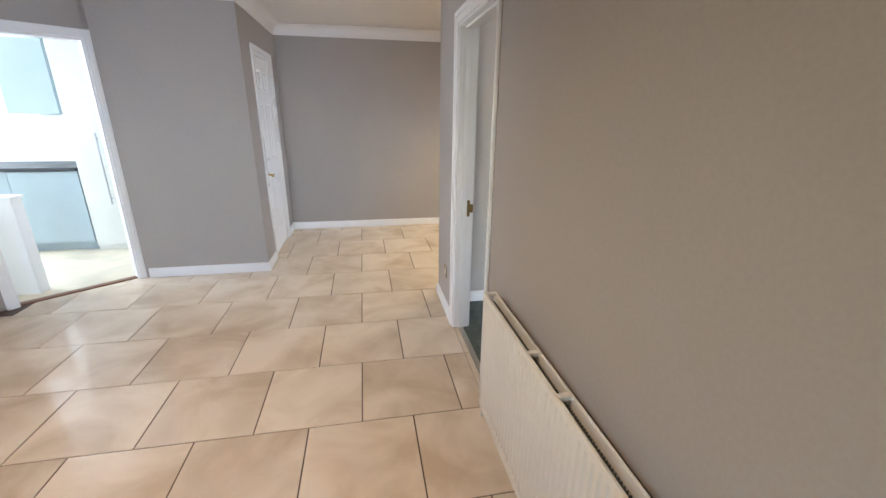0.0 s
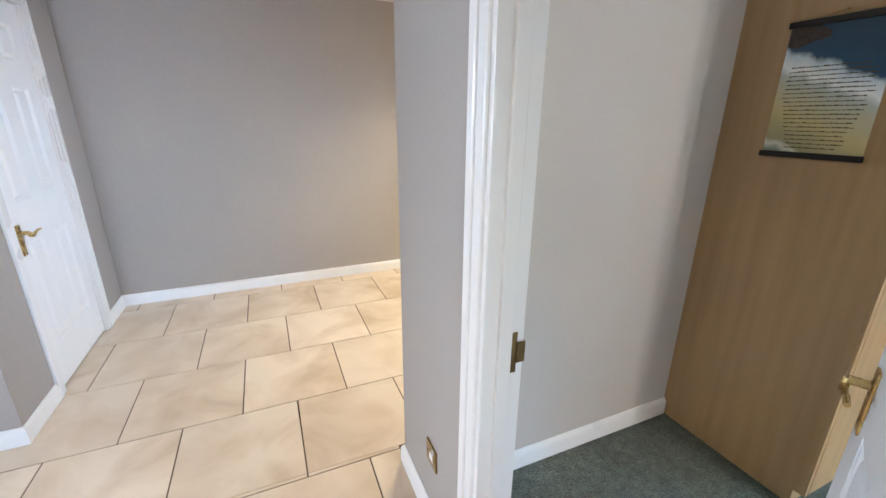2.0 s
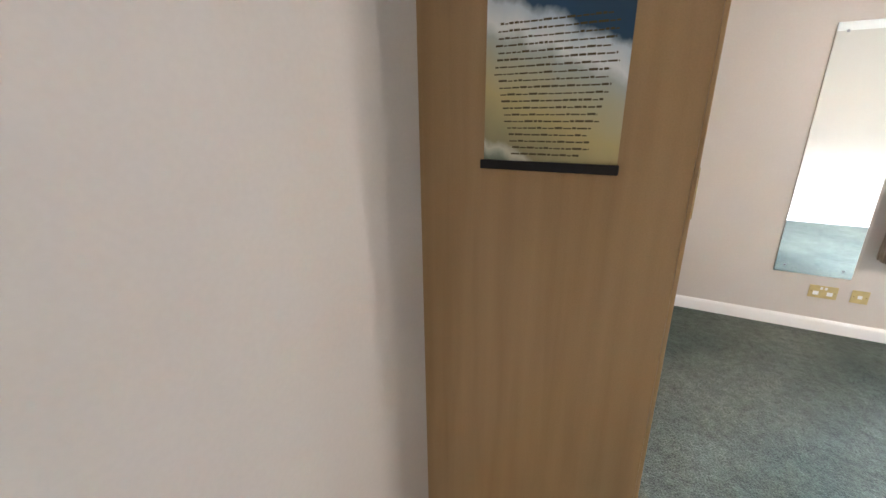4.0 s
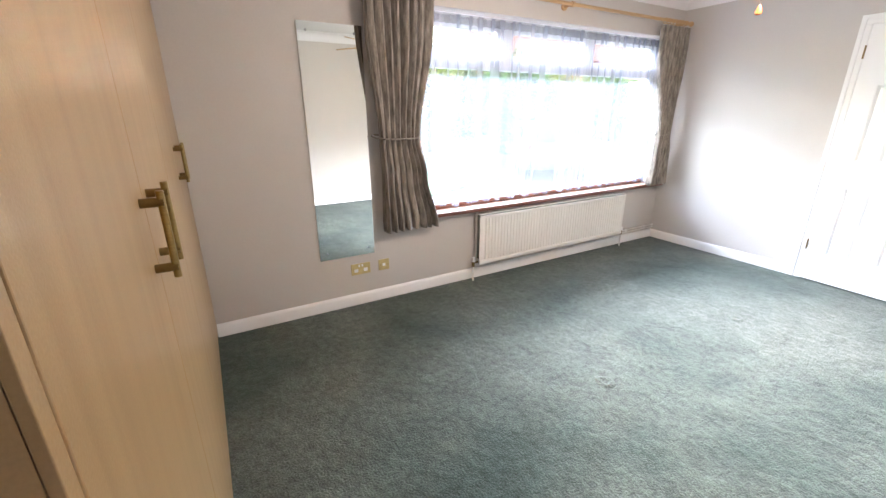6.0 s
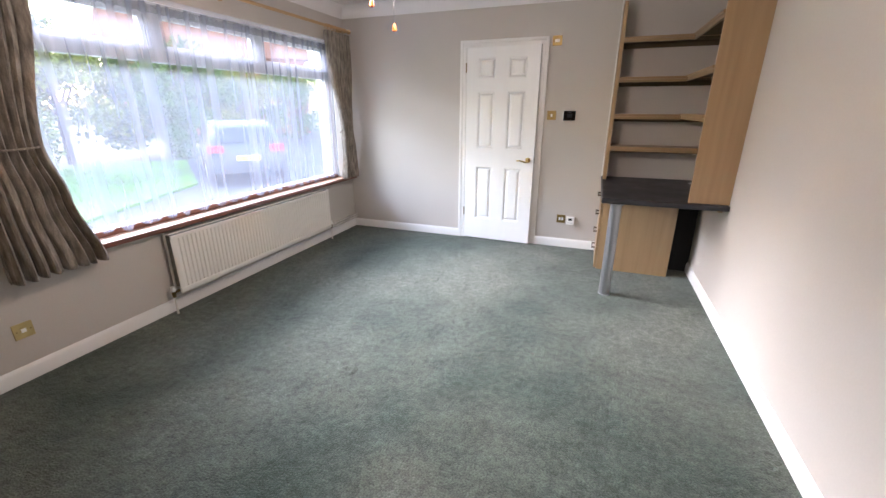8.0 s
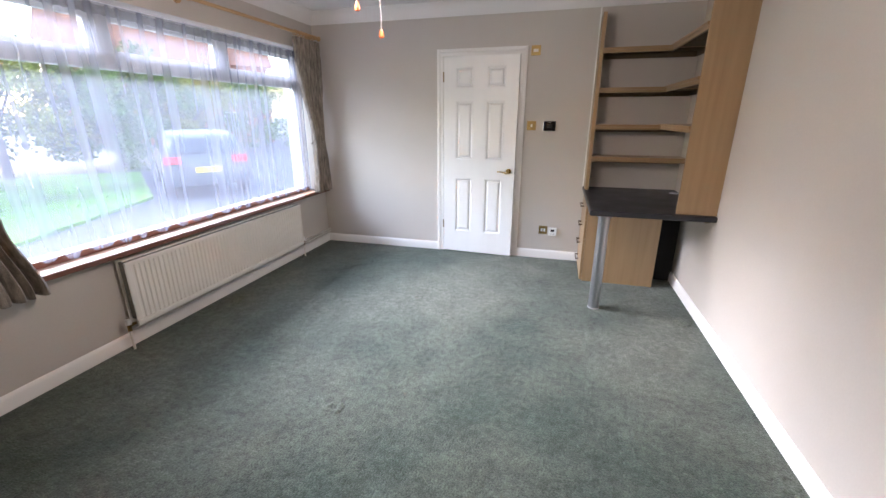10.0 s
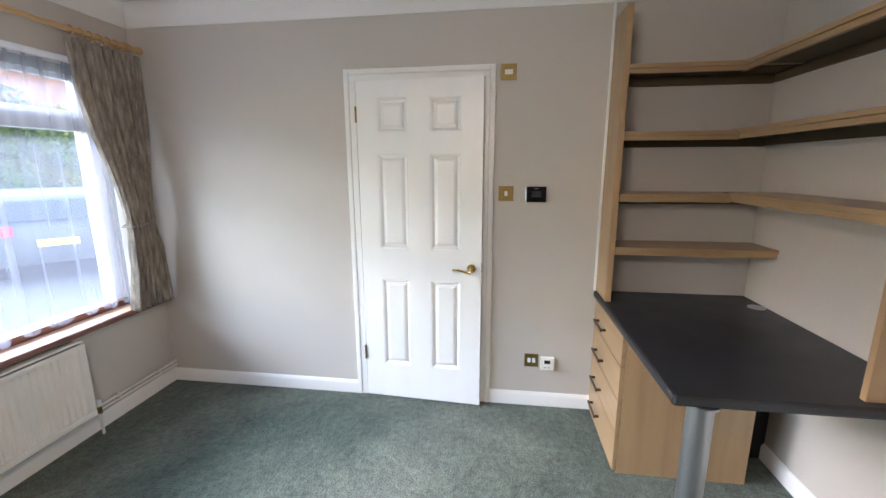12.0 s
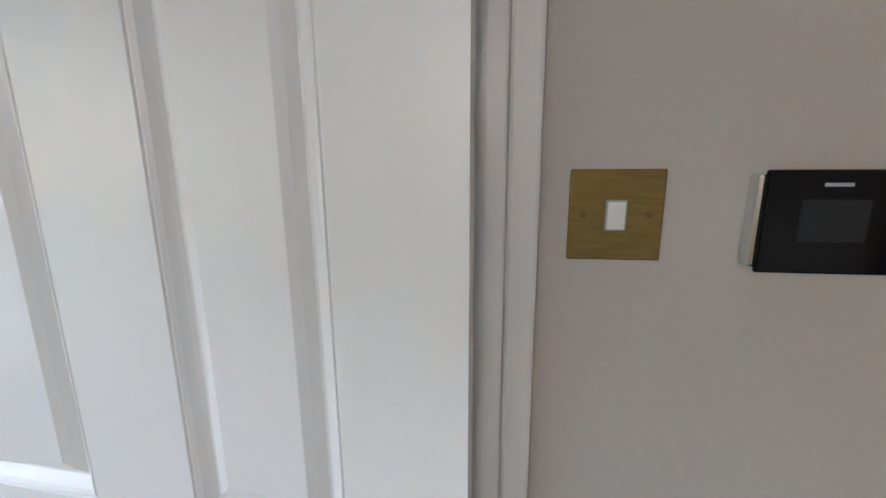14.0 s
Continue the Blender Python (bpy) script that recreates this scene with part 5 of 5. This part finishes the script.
for _ in range(5000):
    x, y = rnd.uniform(9.7, 17.4), rnd.uniform(-5.0, 6.6)
    if y < -0.8 and x < 11.4 + max(0, -4.4 - y) * 1.35:
        continue
    h, a = rnd.uniform(0.03, 0.08), rnd.uniform(0, 6.28)
    z = GZ + 0.05
    bm.faces.new([bm.verts.new(p) for p in ((x - 0.012 * math.cos(a), y - 0.012 * math.sin(a), z), (x + 0.012 * math.cos(a), y + 0.012 * math.sin(a), z), (x + 0.02 * math.sin(a), y, z + h))])
mesh_ob("grass_blades", bm, M_GRASS, kind="stuff", label="short green grass blades")


def foliage(bm, rnd, c, r, count, size):
    for _ in range(count):
        u = Vector((rnd.gauss(0, 1), rnd.gauss(0, 1), rnd.gauss(0, 1))).normalized() * (rnd.random() ** 0.4)
        p = Vector((c[0] + u.x * r[0], c[1] + u.y * r[1], c[2] + u.z * r[2]))
        a = Vector((rnd.gauss(0, 1), rnd.gauss(0, 1), rnd.gauss(0, 1))).normalized() * size * rnd.uniform(0.6, 1.3)
        b = a.cross(Vector((rnd.gauss(0, 1), rnd.gauss(0, 1), rnd.gauss(0, 1)))).normalized() * size * 0.5
        bm.faces.new([bm.verts.new(q) for q in (p - a, p + b, p + a, p - b)])


def tree(name, x, y, h, spread, seed, leaf, label, base=0.28, density=1.0):
    t = thing(name, (x, y, GZ), label, name)
    rnd = random.Random(seed)
    bm = bmesh.new()
    tube(bm, (x, y, GZ - 0.1), (x, y, GZ + h * 0.45), h * 0.028, 10, h * 0.018)
    tips = []
    for i in range(7):
        a = i * 2.4 + rnd.uniform(-0.3, 0.3)
        z0 = GZ + h * rnd.uniform(0.25, 0.45)
        q = (x + math.cos(a) * spread * rnd.uniform(0.4, 0.7), y + math.sin(a) * spread * rnd.uniform(0.4, 0.7), GZ + h * rnd.uniform(0.55, 0.85))
        tube(bm, (x, y, z0), q, h * 0.012, 8, h * 0.004)
        tips.append(q)
    mesh_ob("trunk", bm, M_BARK, t, smooth=True)
    bm = bmesh.new()
    for q in tips + [(x, y, GZ + h * 0.85)] + [(x + rnd.uniform(-1, 1) * spread * 0.8, y + rnd.uniform(-1, 1) * spread * 0.8, GZ + h * rnd.uniform(base, 0.8)) for _ in range(9)]:
        r = spread * rnd.uniform(0.28, 0.45)
        foliage(bm, rnd, q, (r, r, r * 0.8), int(420 * density), h * 0.016 + 0.02)
    mesh_ob("crown", bm, leaf, t)


tree("tree", 17.0, 2.5, 6.2, 2.6, 1, M_LEAF, "broad green garden tree beyond the lawn")
tree("tree", 18.5, -2.5, 6.0, 2.8, 2, M_LEAF, "broad green garden tree beyond the lawn", base=0.15)
tree("tree", 18.2, 7.0, 5.0, 2.2, 3, M_LEAFY, "yellow-green garden tree beside the lawn")
tree("tree", 18.6, -6.2, 4.6, 2.4, 16, M_LEAFY, "bright yellow-green garden tree beyond the lawn", base=0.10, density=1.2)
tree("tree", 18.6, -9.8, 4.4, 2.4, 4, M_LEAF, "dense green garden tree behind the parked car", base=0.10, density=1.2)
tree("tree", 19.5, -14.0, 4.0, 2.6, 15, M_LEAFY, "yellow-green garden tree along the road", base=0.10, density=1.2)
tree("tree", 19.0, -18.5, 3.8, 2.4, 17, M_LEAF, "dense green garden tree along the road", base=0.10)
tree("shrub", 17.4, 0.2, 2.6, 1.2, 5, M_LEAFY, "yellow-green rounded shrub at the lawn's edge", base=0.1)
tree("shrub", 17.3, -4.2, 2.3, 1.2, 6, M_LEAFY, "yellow-green rounded shrub at the lawn's edge", base=0.1)
tree("shrub", 17.6, 4.4, 2.2, 1.2, 7, M_LEAFY, "yellow-green rounded shrub at the lawn's edge", base=0.1)
tree("shrub", 17.0, -8.9, 2.4, 1.3, 12, M_LEAF, "green rounded shrub by the drive", base=0.1)
hedge = thing("hedge", (20, 0, GZ), "long clipped green hedge along the road", "hedge")
bm = bmesh.new()
rnd = random.Random(30)
for i in range(52):
    foliage(bm, rnd, (20.5 + rnd.uniform(-0.4, 0.4), -32 + i * 0.9, GZ + rnd.uniform(0.5, 1.7)), (0.9, 0.9, 0.8), 120, 0.13)
mesh_ob("leaves", bm, M_LEAF, hedge)


def house(x, y, rz, w, d, h, label):
    t = thing("house", (x, y, GZ), label, "house", rz=rz)
    bm = bmesh.new()
    box(bm, -w / 2, w / 2, -d / 2, d / 2, 0, h)
    wl = mesh_ob("wall", bm, M_BRICKO, t, local=True)
    bm = bmesh.new()
    o = 0.4
    A = [bm.verts.new(p) for p in ((-w / 2 - o, -d / 2 - o, h - 0.1), (-w / 2 - o, d / 2 + o, h - 0.1), (-w / 2 - o, 0, h + d * 0.38))]
    B = [bm.verts.new(p) for p in ((w / 2 + o, -d / 2 - o, h - 0.1), (w / 2 + o, d / 2 + o, h - 0.1), (w / 2 + o, 0, h + d * 0.38))]
    bm.faces.new(A)
    bm.faces.new(B)
    for i, j in ((0, 1), (1, 2), (2, 0)):
        bm.faces.new((A[i], A[j], B[j], B[i]))
    mesh_ob("roof", bm, M_ROOF, t, local=True)
    for fx in (-w * 0.3, 0.0, w * 0.3):
        for fz in (0.9, 3.4):
            for sgn in (-1, 1):
                yy = sgn * d / 2
                wn = mesh_ob("window", bx(fx - 0.75, fx + 0.75, yy - 0.03, yy + 0.03, fz, fz + 1.2, bevel=0.01), M_UPVC, t, local=True)
                for q in (-0.36, 0.36):
                    mesh_ob("pane", bx(fx + q - 0.31, fx + q + 0.31, yy - 0.036, yy + 0.036, fz + 0.07, fz + 1.13), M_CARGL, wn, local=True)
    mesh_ob("chimney", bx(w * 0.3, w * 0.3 + 0.7, -0.4, 0.4, h + 0.5, h + d * 0.38 + 1.0), M_BRICKO, t, local=True)


house(30, -23, 48, 12, 8, 5.2, "two-storey orange brick house with a brown tiled roof")
house(38, -2, 80, 11, 8, 5.2, "two-storey orange brick house with a brown tiled roof behind the trees")

# parked car seen from behind
CR = math.degrees(math.atan2(-0.62, 0.78))
car = thing("car", (11.6, -6.45, GZ), "grey parked estate car with yellow rear plate and red lamps", "car", rz=CR)
bm = bmesh.new()
side = [(-2.15, 0.30), (-2.20, 0.62), (-2.12, 0.95), (-1.80, 1.32), (-1.55, 1.42), (0.10, 1.46), (0.70, 1.36), (1.25, 0.98), (1.95, 0.84), (2.15, 0.62), (2.15, 0.30)]
L_ = [bm.verts.new((x, 0.86 - (0.16 if z > 1.2 else 0.0), z)) for x, z in side]
R_ = [bm.verts.new((x, -0.86 + (0.16 if z > 1.2 else 0.0), z)) for x, z in side]
for k in range(len(side)):
    j = (k + 1) % len(side)
    bm.faces.new((L_[k], L_[j], R_[j], R_[k]))
bm.faces.new(L_)
bm.faces.new(R_[::-1])
bmesh.ops.bevel(bm, geom=list(bm.edges), offset=0.05, segments=2, affect="EDGES")
body_ = mesh_ob("body", bm, M_CAR, car, smooth=True, local=True)
bm = bmesh.new()
q = [(-2.09, -0.66, 1.00), (-2.09, 0.66, 1.00), (-1.84, 0.58, 1.30), (-1.84, -0.58, 1.30)]
q2 = [(x - 0.035, y, z + 0.02) for x, y, z in q]
a_, b_ = [bm.verts.new(v) for v in q], [bm.verts.new(v) for v in q2]
bm.faces.new(a_)
bm.faces.new(b_)
for k in range(4):
    bm.faces.new((a_[k], a_[(k + 1) % 4], b_[(k + 1) % 4], b_[k]))
mesh_ob("rear_window", bm, M_CARGL, body_, local=True)
for sy in (-1, 1):
    mesh_ob("tail_light", bx(-2.235, -2.12, sy * 0.66 - 0.16, sy * 0.66 + 0.16, 0.80, 0.94, bevel=0.01), M_TAIL, body_, "red tail lamp", local=True)
    mesh_ob("side_window", bx(-1.5, 0.5, sy * 0.80 - 0.02, sy * 0.80 + 0.02, 1.0, 1.30, bevel=0.01), M_CARGL, body_, local=True)
mesh_ob("number_plate", bx(-2.235, -2.205, -0.26, 0.26, 0.60, 0.71), M_PLATE, body_, "yellow rear plate", local=True)
for wx in (-1.35, 1.35):
    for sy in (-1, 1):
        bm = bmesh.new()
        tube(bm, (wx, sy * 0.70, 0.31), (wx, sy * 0.885, 0.31), 0.31, 24)
        wh = mesh_ob("wheel", bm, M_TYRE, car, smooth=True, local=True)
        bm = bmesh.new()
        tube(bm, (wx, sy * 0.88, 0.31), (wx, sy * 0.892, 0.31), 0.20, 20)
        mesh_ob("rim", bm, M_GREYP, wh, smooth=True, local=True)

# ---- furniture dents in the carpet ----
carpet = bpy.data.objects["floor_carpet"]
for x, y, r in ((3.392, 0.885, 1.0), (3.405, -0.49, 0.9), (1.418, -0.565, 0.8), (1.395, 0.865, 0.85), (1.372, 0.800, 0.85)):
    bm = bmesh.new()
    lathe(bm, [(0.001, 0.0012), (0.016 * r, 0.0014), (0.022 * r, 0.005), (0.031 * r, 0.0075), (0.041 * r, 0.006), (0.052 * r, 0.0002)], 22, (x, y, 0))
    for v in bm.verts:
        v.co.z += 0.0015 * noise.noise(v.co * 60)
    mesh_ob("dent", bm, M_CARPET, carpet, "furniture foot dent pressed in the pile", smooth=True)

# ---- floor tiles ----
TP, TX0, TY0 = 0.5215, 0.541, 2.018
tile_me = {}


def tile_mesh(w, d):
    key = (round(w, 4), round(d, 4))
    if key not in tile_me:
        bm = bx(0, w, 0, d, -0.008, 0.0, bevel=0.0012)
        me = bpy.data.meshes.new("tile")
        bm.to_mesh(me)
        bm.free()
        me.materials.append(M_TILE)
        tile_me[key] = me
    return tile_me[key]


floor_hall = bpy.data.objects["floor_hall"]
rnd = random.Random(4)


def tile_area(ax0, ax1, ay0, ay1):
    j = math.floor((ay0 - TY0) / TP)
    while TY0 + j * TP < ay1:
        off = TX0 + (0 if j % 2 == 0 else TP / 2)
        i = math.floor((ax0 - off) / TP)
        while off + i * TP < ax1:
            g = 0.0030
            x0, x1 = max(ax0, off + i * TP + g), min(ax1, off + (i + 1) * TP - g)
            y0, y1 = max(ay0, TY0 + j * TP + g), min(ay1, TY0 + (j + 1) * TP - g)
            if x1 - x0 > 0.01 and y1 - y0 > 0.01:
                o = new("tile", tile_mesh(x1 - x0, y1 - y0))
                o.location = (x0, y0, rnd.uniform(-0.0002, 0.0002))
                o.parent = floor_hall
            i += 1
        j += 1


tile_area(HFX, HX, HSY, 3.60)
tile_area(-2.05, HEX, 3.6022, HBY)
tile_area(HX + 0.002, WX - 0.074, D0 + 0.03, D1 - 0.03)
